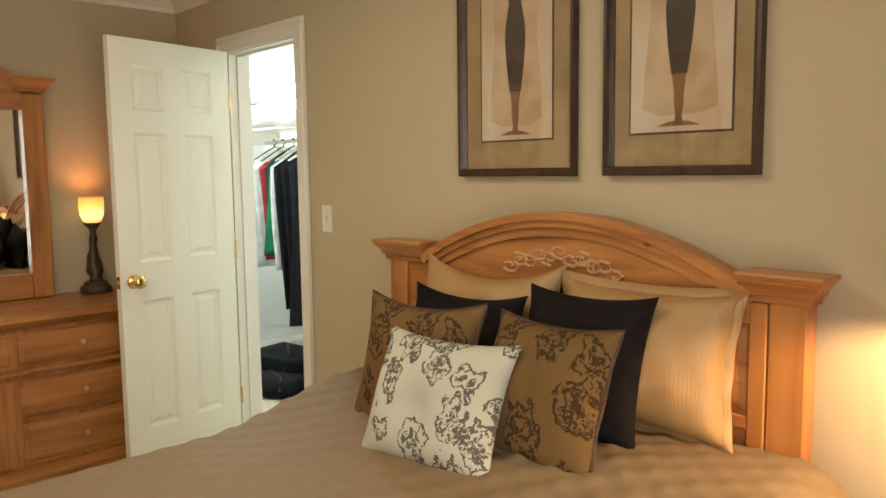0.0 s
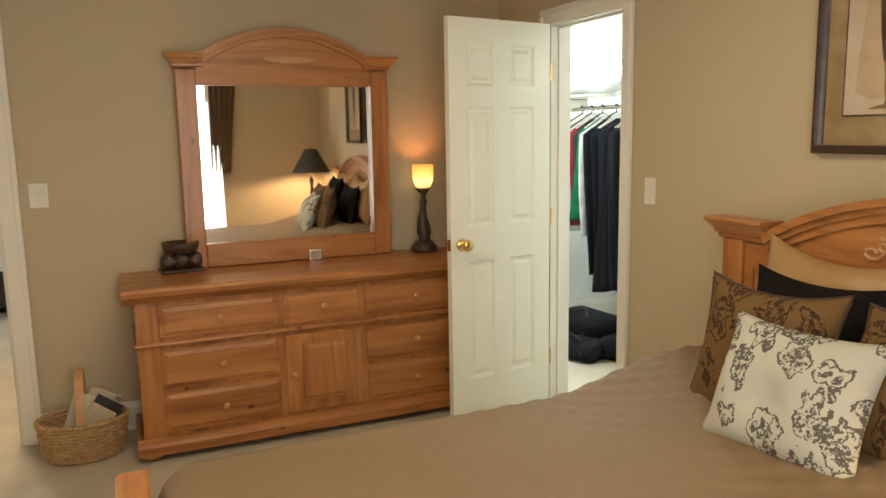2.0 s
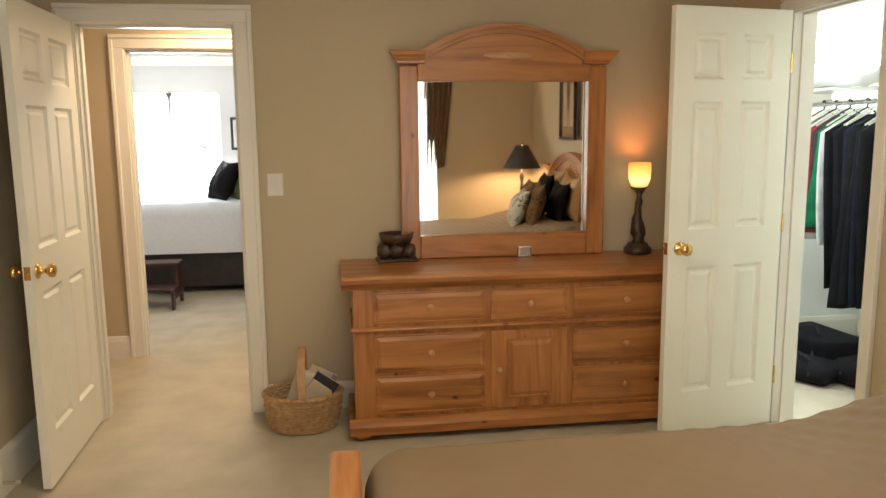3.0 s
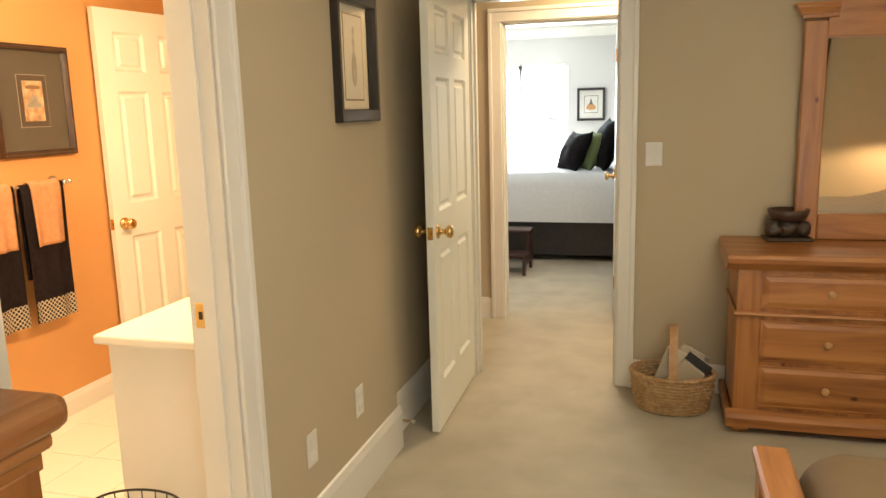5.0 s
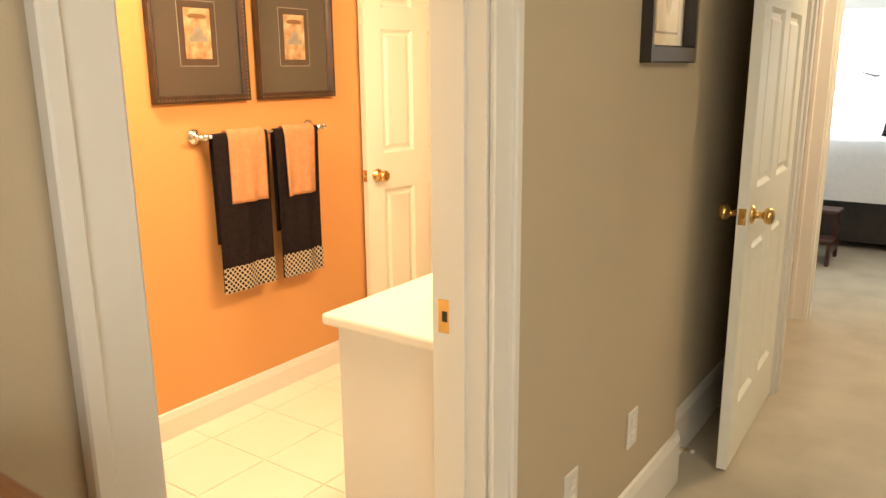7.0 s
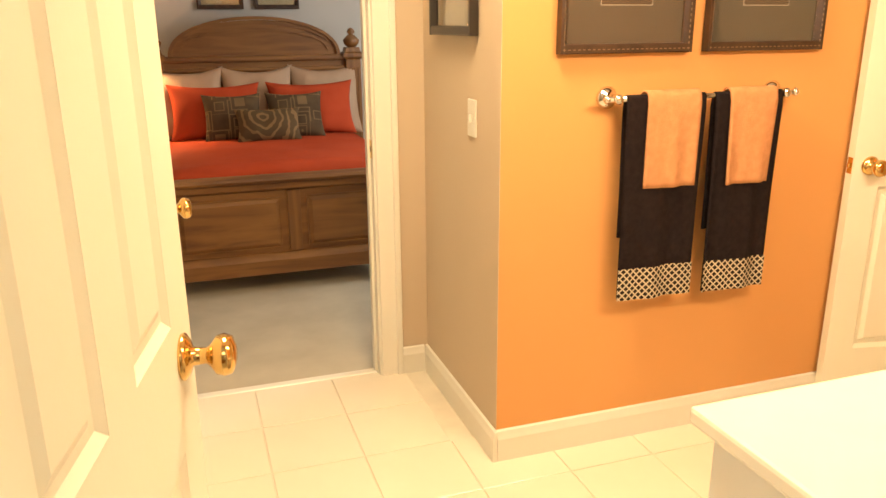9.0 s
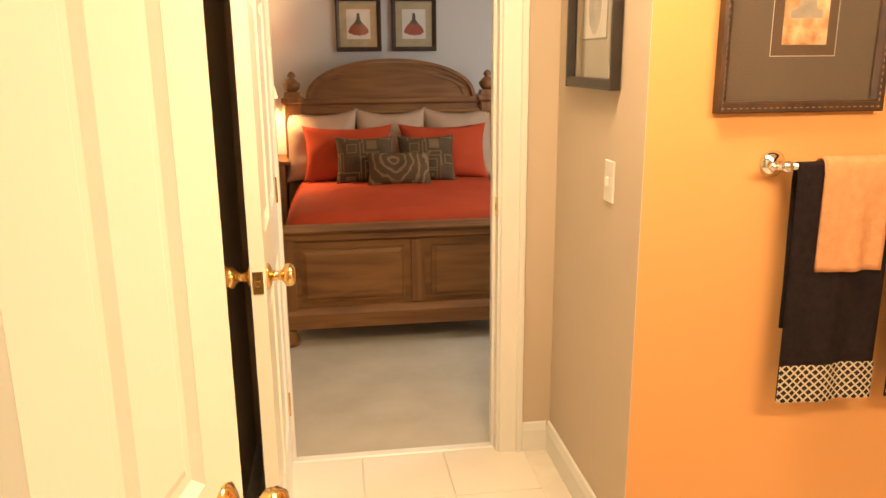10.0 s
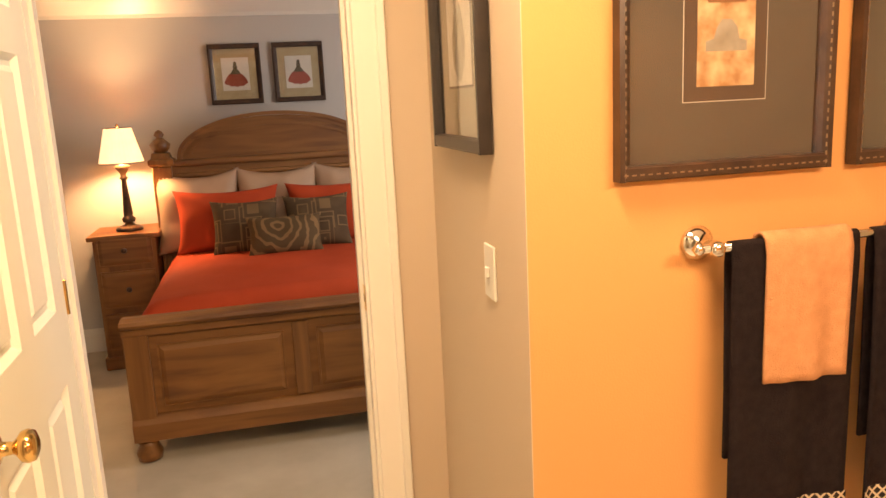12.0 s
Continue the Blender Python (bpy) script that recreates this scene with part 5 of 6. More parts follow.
# bath pictures
def beaded(e, w, h):
    bm = bmesh.new()
    n = int(h / 0.016)
    for s in (-1, 1):
        for i in range(n):
            bx((s * (w / 2 - 0.012) - 0.0012, -0.0275, -h / 2 + 0.008 + i * 0.016), (s * (w / 2 - 0.012) + 0.0012, -0.0255, -h / 2 + 0.016 + i * 0.016), 0, bm)
    n = int(w / 0.016)
    for s in (-1, 1):
        for i in range(n):
            bx((-w / 2 + 0.008 + i * 0.016, -0.0285, s * (h / 2 - 0.012) - 0.0014), (-w / 2 + 0.016 + i * 0.016, -0.0255, s * (h / 2 - 0.012) + 0.0014), 0, bm)
    part("beading", bm, "beads", e, "gold beading on the frame")
    part("engraving", prism([(-0.042, -0.030), (0.042, -0.030), (0.042, -0.012), (0.026, -0.008), (0.022, 0.012), (0.010, 0.026), (-0.010, 0.026), (-0.020, 0.012), (-0.026, -0.008), (-0.042, -0.012)], "y", -0.0092, -0.0086), "greyink", e)
    part("engraving", prism([(-0.038, 0.055), (0.038, 0.055), (0.044, 0.066), (0.024, 0.072), (-0.024, 0.072), (-0.044, 0.066)], "y", -0.0092, -0.0086), "skin_ink", e)
    for x in (-0.030, 0.012):
        part("engraving", lathe([(0.002, -0.004), (0.016, 0.0), (0.013, 0.012), (0.002, 0.018)], 12, (x, -0.0088, -0.062), square=False), "skin_ink", e).scale = (1, 0.02, 1)


for cx in (-1.20, -1.697):
    e = art("wall_picture", pose(cx, -2.216, 1.562, 0, 0, 180), 0.442, 0.51, "dark-framed engraving with charcoal mount over the towel rail", "frame_dark", 0.028, "matgrey", lambda e: beaded(e, 0.442, 0.51), (0.118, 0.185, "sepia", "matbrown", 0.026), 0.028)
art("wall_picture", pose(-0.806, -2.589, 1.638, 0, 0, 90), 0.395, 0.56, "black-framed grey engraving in the bathroom vestibule", "black", 0.03, "taupe", lambda e: botanic(e, 1.3, "greyink"), (0.19, 0.28, "paperw", "ink"), 0.028)

# towel rail and towels
tr = thing("towel_rail", pose(0, 0, 0), "chrome towel rail on the orange wall", "towel rail")
for x in (-1.152, -1.76):
    f = part("flange", lathe([(0.033, 0), (0.034, 0.006), (0.026, 0.012), (0.022, 0.018), (0.012, 0.024), (0.011, 0.05), (0.015, 0.056), (0.015, 0.075), (0.010, 0.082)], 24), "chrome", tr, smooth=True)
    f.matrix_basis = pose(x, -2.219, 1.178, -90)
part("rail", tube([(-1.79, -2.155, 1.178), (-1.125, -2.155, 1.178)], 0.0085, 14), "chrome", tr, smooth=True)
for x in (-1.118, -1.80):
    part("finial", lathe([(0.004, -0.012), (0.013, 0), (0.004, 0.014)], 12, (x, -2.155, 1.178)), "chrome", tr, smooth=True)


def towel(x, w, zf, zb, material, label, off=0.0, band=None, seed=0):
    """Hangs over the rail: a front and a back fall."""
    t = thing("towel", pose(x, -2.155, 1.178), label, "towel", "towels on the rail")
    bm = bmesh.new()
    r = 0.0115 + off
    line = [(-r - 0.004, zb - 1.178 + i * (1.178 - zb) / 12, -1) for i in range(12)] + [(-r * math.cos(math.pi * i / 8), r * math.sin(math.pi * i / 8), 0) for i in range(9)] + [(r + 0.004, -(i + 1) * (1.178 - zf) / 16, 1) for i in range(16)]
    n = 16
    layers = []
    for inner in (0, 0.007):
        g = []
        for k, (y, z, s) in enumerate(line):
            row_ = []
            for i in range(n + 1):
                u = i / n - 0.5
                fl = min(1.0, abs(z) / 0.3) if s else 0
                wave = 0.006 * math.sin(u * 9 + seed) * fl + 0.004 * math.sin(u * 17 + seed * 2) * fl
                scale_ = (r - inner) / r if s == 0 else 1
                yy = (y * scale_ if s == 0 else y - s * inner) + (wave if s > 0 else -abs(wave) * 0.2)
                zz = z * scale_ if s == 0 else z
                row_.append(bm.verts.new((u * w * (1 - 0.05 * fl), yy, zz)))
            g.append(row_)
        layers.append(g)
        for a in range(len(line) - 1):
            for i in range(n):
                bm.faces.new((g[a][i], g[a][i + 1], g[a + 1][i + 1], g[a + 1][i]))
    a, b = layers
    for gi in (0, n):
        for k in range(len(line) - 1):
            bm.faces.new((a[k][gi], a[k + 1][gi], b[k + 1][gi], b[k][gi]))
    for k in (0, len(line) - 1):
        for i in range(n):
            bm.faces.new((a[k][i], a[k][i + 1], b[k][i + 1], b[k][i]))
    part("cloth", bm, material, t, smooth=True)
    if band:
        bm = bmesh.new()
        y = r + 0.0062
        g = []
        for j in range(9):
            z = zf - 1.178 - 0.004 + band * j / 8
            row_ = []
            for i in range(n + 1):
                u = i / n - 0.5
                wave = 0.006 * math.sin(u * 9 + seed) + 0.004 * math.sin(u * 17 + seed * 2)
                row_.append(bm.verts.new((u * w * 0.97, y + wave, z)))
            g.append(row_)
        for p, q in zip(g, g[1:]):
            for i in range(n):
                bm.faces.new((p[i], p[i + 1], q[i + 1], q[i]))
        part("woven_band", bm, "lattice", t, "black and cream lattice border", True)
    return t


def lattice():
    m = mat("black and cream lattice", (0.55, 0.46, 0.33), 0.8, None, 9)
    n, l = m.node_tree.nodes, m.node_tree.links
    b = n["Principled BSDF"]
    base = b.inputs["Base Color"].links[0].from_socket
    tc = n.new("ShaderNodeTexCoord")
    outs = []
    sp = n.new("ShaderNodeSeparateXYZ")
    l.new(tc.outputs["Object"], sp.inputs[0])
    for sgn in ("ADD", "SUBTRACT"):
        s_ = n.new("ShaderNodeMath"); s_.operation = sgn
        l.new(sp.outputs[0], s_.inputs[0]); l.new(sp.outputs[2], s_.inputs[1])
        k = n.new("ShaderNodeMath"); k.operation = "MULTIPLY"; k.inputs[1].default_value = 44
        l.new(s_.outputs[0], k.inputs[0])
        f = n.new("ShaderNodeMath"); f.operation = "FRACT"
        l.new(k.outputs[0], f.inputs[0])
        g = n.new("ShaderNodeMath"); g.operation = "LESS_THAN"; g.inputs[1].default_value = 0.27
        l.new(f.outputs[0], g.inputs[0])
        outs.append(g)
    mxm = n.new("ShaderNodeMath"); mxm.operation = "MAXIMUM"
    l.new(outs[0].outputs[0], mxm.inputs[0]); l.new(outs[1].outputs[0], mxm.inputs[1])
    mx = n.new("ShaderNodeMix"); mx.data_type = "RGBA"
    l.new(mxm.outputs[0], mx.inputs[0])
    mx.inputs[6].default_value = (0.02, 0.016, 0.015, 1)
    l.new(base, mx.inputs[7])
    l.new(mx.outputs[2], b.inputs["Base Color"])
    return m


M["lattice"] = lattice()
M["terry_black"] = mat("black terry cotton", (0.014, 0.009, 0.010), 0.95, (0.022, 0.015, 0.015), 60, bump=1.0, bump_scale=420, sheen=0.0)
M["terry_orange"] = mat("apricot terry cotton", (0.62, 0.31, 0.15), 0.95, (0.54, 0.26, 0.12), 40, bump=1.0, bump_scale=380, sheen=0.0)
towel(-1.318, 0.275, 0.552, 0.75, "terry_black", "black bath towel with lattice border on the rail", 0.0, 0.105, 0.5)
towel(-1.618, 0.25, 0.545, 0.75, "terry_black", "black bath towel with lattice border beside another on the rail", 0.0, 0.105, 2.1)
towel(-1.337, 0.185, 0.908, 0.95, "terry_orange", "apricot hand towel folded over the black towel", 0.012, None, 1.4)
towel(-1.625, 0.175, 0.900, 0.95, "terry_orange", "apricot hand towel over the second black towel", 0.012, None, 3.0)


# guest bedroom
def guest_bed():
    e = thing("guest_bed", pose(-0.455, 0, 0), "brown oak bed with arched headboard, posts and panelled footboard", "bed")
    yh, yf = -5.74, -4.22
    hw = 0.728
    for s in (-1, 1):
        x = s * (hw - 0.055)
        part("post", bx((x - 0.055, yh - 0.06, 0), (x + 0.055, yh + 0.05, 1.16), 0.006), "oak_z", e)
        part("capital", lathe([(0.058, 1.16), (0.072, 1.175), (0.072, 1.20), (0.055, 1.21), (0.048, 1.24)], 4, (x, yh - 0.005, 0), square=True), "oak_z", e)
        part("finial", lathe([(0.03, 1.24), (0.052, 1.262), (0.060, 1.29), (0.03, 1.32), (0.016, 1.33), (0.03, 1.345), (0.02, 1.365), (0.004, 1.375)], 20, (x, yh - 0.005, 0)), "oak_z", e, "turned ball finial", True)
        for k in range(4):
            part("flute", bx((x - 0.04 + k * 0.022, yh + 0.0502, 0.5), (x - 0.028 + k * 0.022, yh + 0.056, 1.10), 0.002), "oak_z", e)
    part("headboard_panel", bx((-hw + 0.11, yh - 0.02, 0.35), (hw - 0.11, yh + 0.01, 1.16)), "oak_x", e)
    for z, d, h in ((1.155, 0.045, 0.04), (1.085, 0.03, 0.03)):
        part("crossrail", bx((-hw + 0.11, yh - 0.04, z), (hw - 0.11, yh + d, z + h), 0.012, seg=2), "oak_x", e)
    def oval_arch(a, zs, zt, n=30):
        return [(-a * math.cos(math.pi * k / n), zs + (zt - zs) * math.sin(math.pi * k / n) ** 0.9) for k in range(n + 1)]

    arch = oval_arch(hw - 0.17, 1.19, 1.415)
    part("arch_panel", prism([(-hw + 0.172, 1.185), (hw - 0.172, 1.185)] + arch[::-1], "y", yh - 0.02, yh + 0.012), "oak_x", e)
    for d, dz, th in ((0.035, 0.018, 0.022), (0.022, -0.014, 0.03), ):
        o = oval_arch(hw - 0.145, 1.19, 1.415 + dz + th)
        i = oval_arch(hw - 0.145 - th, 1.19, 1.415 + dz)
        part("arch_moulding", strip(o, i, "y", yh - 0.03, yh + d), "oak_x", e)
    i = oval_arch(hw - 0.235, 1.22, 1.36)
    o = oval_arch(hw - 0.22, 1.22, 1.375)
    part("arch_bead", strip(o, i, "y", yh, yh + 0.022), "oak_x", e)
    # footboard
    part("footboard_panel", bx((-hw + 0.09, yf - 0.02, 0.10), (hw - 0.09, yf + 0.005, 0.595)), "oak_x", e)
    for s in (-1, 1):
        x = s * (hw - 0.05)
        part("footboard_post", bx((x - 0.05, yf - 0.05, 0.09), (x + 0.05, yf + 0.03, 0.595), 0.006), "oak_z", e)
        part("foot", lathe([(0.03, 0), (0.05, 0.01), (0.055, 0.04), (0.04, 0.075), (0.045, 0.09)], 18, (x, yf, 0)), "oak_z", e, "turned foot", True)
    part("footboard_rail", prism([(yf + 0.055, 0.630), (yf + 0.062, 0.617), (yf + 0.055, 0.605), (yf + 0.035, 0.595), (yf + 0.032, 0.565), (yf + 0.006, 0.550), (yf - 0.03, 0.550), (yf - 0.06, 0.605), (yf - 0.06, 0.630), (yf, 0.637)], "x", -hw, hw), "oak_x", e)
    part("base_moulding", prism([(yf + 0.045, 0.10), (yf + 0.045, 0.175), (yf + 0.035, 0.19), (yf + 0.02, 0.205), (yf + 0.006, 0.21), (yf - 0.03, 0.21), (yf - 0.03, 0.10)], "x", -hw, hw), "oak_x", e)
    for a, b in ((-hw + 0.10, -0.04), (0.04, hw - 0.10)):
        drawer(e, yf + 0.0052, a + 0.03, b - 0.03, 0.235, 0.515, "oak_x", "y", 0.016, name="panel")
    part("centre_stile", bx((-0.035, yf + 0.0055, 0.215), (0.035, yf + 0.02, 0.549), 0.003), "oak_z", e)
    for s in (-1, 1):
        part("side_rail", bx((s * (hw - 0.08) - 0.015, yh, 0.18), (s * (hw - 0.08) + 0.015, yf, 0.40), 0.004), "oak_x", e)
    part("mattress", bx((-hw + 0.06, yh + 0.08, 0.3), (hw - 0.06, yf - 0.08, 0.63), 0.06, seg=3), "whitecloth", e)
    return e


guest_bed()


def flat_cover(name, x0, x1, y0, y1, z, drop, material, label, dome=0.03):
    e = thing(name, pose(0, 0, 0), label, "bedspread")
    bm = bmesh.new()
    nx, ny = 40, 40
    g = []
    for j in range(ny + 1):
        row_ = []
        for i in range(nx + 1):
            u, v = i / nx, j / ny
            su = min(u, 1 - u) * 2
            sv = min(v, 1 - v) * 2
            x, y = x0 + (x1 - x0) * u, y0 + (y1 - y0) * v
            e1 = min(1.0, su / 0.16)
            e2 = min(1.0, sv / 0.12)
            r1 = 1 - (1 - e1) ** 2.2
            r2 = 1 - (1 - e2) ** 2.2
            zz = z + dome * math.sin(math.pi * u) ** 0.5 - (1 - r1) * 0.10 - (1 - r2) * 0.06 + 0.006 * noise.noise(Vector((x * 4, y * 4, 1)))
            row_.append(bm.verts.new((x, y, zz)))
        g.append(row_)
    for j in range(ny):
        for i in range(nx):
            bm.faces.new((g[j][i], g[j][i + 1], g[j + 1][i + 1], g[j + 1][i]))
    rim = [g[0][i] for i in range(nx)] + [g[j][nx] for j in range(ny)] + [g[ny][i] for i in range(nx, 0, -1)] + [g[j][0] for j in range(ny, 0, -1)]
    low = [bm.verts.new((v.co.x, v.co.y, drop)) for v in rim]
    for k in range(len(rim)):
        q = (k + 1) % len(rim)
        bm.faces.new((rim[k], rim[q], low[q], low[k]))
    part("cover", bm, material, e, smooth=True)
    return e


flat_cover("coverlet", -1.155, 0.245, -5.70, -4.285, 0.638, 0.32, "redcloth", "rust red coverlet tucked over the oak bed", 0.05)
M["taupecloth"] = mat("taupe sateen", (0.42, 0.285, 0.19), 0.6, (0.37, 0.25, 0.165), 8, bump=0.2, bump_scale=300, sheen=0.0)


def geo_print(name):
    m = mat(name, (0.10, 0.065, 0.035), 0.8, (0.07, 0.045, 0.025), 9, bump=0.4, bump_scale=300)
    n, l = m.node_tree.nodes, m.node_tree.links
    b = n["Principled BSDF"]
    base = b.inputs["Base Color"].links[0].from_socket
    tc, mp = n.new("ShaderNodeTexCoord"), n.new("ShaderNodeMapping")
    mp.inputs["Scale"].default_value = (9.5, 0.01, 9.5)
    l.new(tc.outputs["Object"], mp.inputs[0])
    v = n.new("ShaderNodeTexVoronoi")
    v.distance, v.inputs["Scale"].default_value, v.inputs["Randomness"].default_value = "CHEBYCHEV", 1.0, 0.45
    l.new(mp.outputs[0], v.inputs["Vector"])
    k = n.new("ShaderNodeMath"); k.operation = "MULTIPLY"; k.inputs[1].default_value = 4.2
    l.new(v.outputs["Distance"], k.inputs[0])
    f = n.new("ShaderNodeMath"); f.operation = "FRACT"
    l.new(k.outputs[0], f.inputs[0])
    g = n.new("ShaderNodeMath"); g.operation = "LESS_THAN"; g.inputs[1].default_value = 0.28
    l.new(f.outputs[0], g.inputs[0])
    mx = n.new("ShaderNodeMix"); mx.data_type = "RGBA"
    l.new(g.outputs[0], mx.inputs[0])
    l.new(base, mx.inputs[6])
    mx.inputs[7].default_value = (0.17, 0.108, 0.052, 1)
    l.new(mx.outputs[2], b.inputs["Base Color"])
    return m


def swirl_print(name):
    m = mat(name, (0.12, 0.075, 0.035), 0.8, (0.10, 0.065, 0.03), 9, bump=0.4, bump_scale=300)
    n, l = m.node_tree.nodes, m.node_tree.links
    b = n["Principled BSDF"]
    tc, mp = n.new("ShaderNodeTexCoord"), n.new("ShaderNodeMapping")
    mp.inputs["Location"].default_value = (0.3, 0, -1.2)
    mp.inputs["Scale"].default_value = (8, 0.01, 8)
    l.new(tc.outputs["Object"], mp.inputs[0])
    w = n.new("ShaderNodeTexWave")
    w.wave_type, w.rings_direction = "RINGS", "Y"
    w.inputs["Scale"].default_value, w.inputs["Distortion"].default_value, w.inputs["Detail Scale"].default_value = 0.8, 6.5, 1.4
    l.new(mp.outputs[0], w.inputs["Vector"])
    r = n.new("ShaderNodeValToRGB")
    r.color_ramp.elements[0].position, r.color_ramp.elements[1].position = 0.68, 0.78
    r.color_ramp.elements[0].color, r.color_ramp.elements[1].color = (0.09, 0.058, 0.028, 1), (0.20, 0.122, 0.055, 1)
    l.new(w.outputs[0], r.inputs[0])
    l.new(r.outputs[0], b.inputs["Base Color"])
    return m


M["geo"] = geo_print("brown cloth with square rings")
M["swirl"] = swirl_print("brown cloth with swirls")
G = "pillows on the oak bed"
pz = 0.665
for x, sd in ((0.03, 11), (-0.44, 12), (-0.91, 13)):
    pillow((x, -5.60, pz - 0.02), 0.50, 0.50, 0.15, 14, 180, "taupecloth", "large taupe sateen pillow against the oak headboard", sd, 0.10, G)
for x, sd in ((-0.14, 14), (-0.78, 15)):
    pillow((x, -5.44, pz), 0.60, 0.38, 0.14, 18, 180, "redcloth", "rust red pillow in front of the taupe ones", sd, 0.06, G)
for x, sd in ((-0.24, 16), (-0.645, 17)):
    pillow((x, -5.28, pz + 0.005), 0.38, 0.32, 0.13, 22, 180, "geo", "brown pillow woven with square rings", sd, 0.03, G)
pillow((-0.45, -5.14, pz + 0.005), 0.42, 0.23, 0.13, 24, 180, "swirl", "brown oblong pillow woven with swirls", 18, 0.0, G)
for x in (-0.2525, -0.642):
    art("wall_picture", pose(x, -5.966, 1.689, 0, 0, 180), 0.316, 0.368, "small brown-framed print of a red fan shape over the oak bed", "frame_dark", 0.03, "matlight", lambda e: dress(e, 1.25), (0.165, 0.20, "paperw", "matlight"), 0.025)
ns2 = nightstand("nightstand", pose(0.45, -5.72, 0), 0.40, 0.40, 0.80, "oak_x", "oak_z", "brown oak nightstand with drawers beside the oak bed")
for i, (z0, z1) in enumerate(((0.12, 0.34), (0.37, 0.59), (0.62, 0.80))):
    drawer(ns2, 0.19, -0.15, 0.15, z0, z1, "oak_x", "y", 0.012)
    k = part("knob", lathe([(0.008, 0), (0.016, 0.014), (0.012, 0.022)], 14), "bronze", ns2, "dark round knob", True)
    k.matrix_basis = pose(0, 0.20, (z0 + z1) / 2, -90)
M["shade_lit"] = mat("lit cream lampshade", (1.0, 0.62, 0.30), 0.8, (1.0, 0.70, 0.40), 4, emit=1.5)
table_lamp(pose(0.435, -5.70, 0.80), "dark bronze table lamp with lit cream shade", "shade_lit", "bronze", 0.60, 0.075, 0.125, 0.20)


# far bedroom
def far_bed():
    e = thing("black_bed", pose(0, 0, 0), "high black bed with dark skirt, seen from its side", "bed")
    x0, x1, y0, y1 = -7.35, -5.97, -1.85, 0.22
    part("headboard", bx((x0 - 0.03, y1 + 0.02, 0), (x1 + 0.02, y1 + 0.09, 1.42), 0.02, seg=2), "black", e)
    part("side_rail", bx((x0, y0, 0.06), (x1 + 0.005, y1 + 0.02, 0.42), 0.01), "black", e)
    part("mattress", bx((x0 + 0.01, y0 + 0.02, 0.42), (x1 - 0.01, y1 + 0.018, 0.80), 0.06, seg=3), "whitecloth", e)
    for x in (x0 + 0.05, x1 - 0.05):
        for y in (y0 + 0.05, y1):
            part("foot", bx((x - 0.04, y - 0.04, 0), (x + 0.04, y + 0.04, 0.07), 0.004), "black", e)
    return e


far_bed()
flat_cover("coverlet", -7.38, -5.835, -1.88, 0.215, 0.85, 0.40, "whitecloth", "white matelasse coverlet over the high black bed", 0.02)
M["green"] = mat("moss green cotton", (0.14, 0.17, 0.07), 0.8, (0.12, 0.145, 0.06), 9, bump=0.3, bump_scale=300)
GF = "pillows on the black bed"
pillow((-6.25, -0.30, 0.85), 0.44, 0.42, 0.17, 26, 32, "darkcloth", "black patterned square pillow in a row on the bed", 21, 0.03, GF)
pillow((-6.28, -0.15, 0.85), 0.42, 0.42, 0.17, 26, 26, "green", "moss green square pillow in a row on the bed", 22, 0.03, GF)
pillow((-6.3, 0.02, 0.85), 0.55, 0.52, 0.20, 15, 12, "darkcloth", "large black pillow against the headboard", 23, 0.03, GF)
st = thing("step_stool", pose(0, 0, 0), "dark cherry wooden bed steps beside the high bed", "step stool")
M["cherry"] = wood("dark cherry", (0.075, 0.02, 0.012), (0.05, 0.013, 0.009), (0.025, 0.008, 0.006), 1, False)
for z, xa in ((0.17, -5.28), (0.36, -5.46)):
    part("tread", bx((xa - 0.18, -1.02, z), (xa + 0.04, -0.52, z + 0.025), 0.006), "cherry", st)
for y in (-1.0, -0.56):
    part("side", prism([(-5.66, 0), (-5.62, 0), (-5.60, 0.08), (-5.34, 0.08), (-5.30, 0), (-5.26, 0), (-5.26, 0.17), (-5.46, 0.17), (-5.46, 0.36), (-5.66, 0.36)], "y", y, y + 0.025), "cherry", st)
art("wall_picture", pose(-8.455, -0.26, 1.49, 0, 0, 90), 0.34, 0.40, "black-framed print of an orange motif by the far window", "black", 0.03, "paperw", lambda e: dress(e, 1.1, "orangeink"), (0.16, 0.20, "paperw", "ink"), 0.025)
hb = thing("hanging_finial", pose(-8.34, -1.12, 1.62), "slim black iron finial hanging in front of the window", "ornament")
part("rod", tube([(0, 0, 0.0), (0, 0, 0.30), (0, 0, 0.36)], [0.014, 0.017, 0.034], 10), "black", hb)
part("hook", tube([(0, 0, 0.36), (-0.02, 0, 0.375), (-0.045, 0, 0.375)], 0.006, 6), "black", hb)
sw = thing("curved_blade", pose(-8.34, -0.71, 1.32), "curved black iron ornament in front of the window", "ornament")
part("blade", tube([(0, -0.20, 0.07), (0, -0.10, 0.03), (0, 0.0, 0.0), (0, 0.05, 0.0)], [0.006, 0.015, 0.022, 0.016], 8), "black", sw)


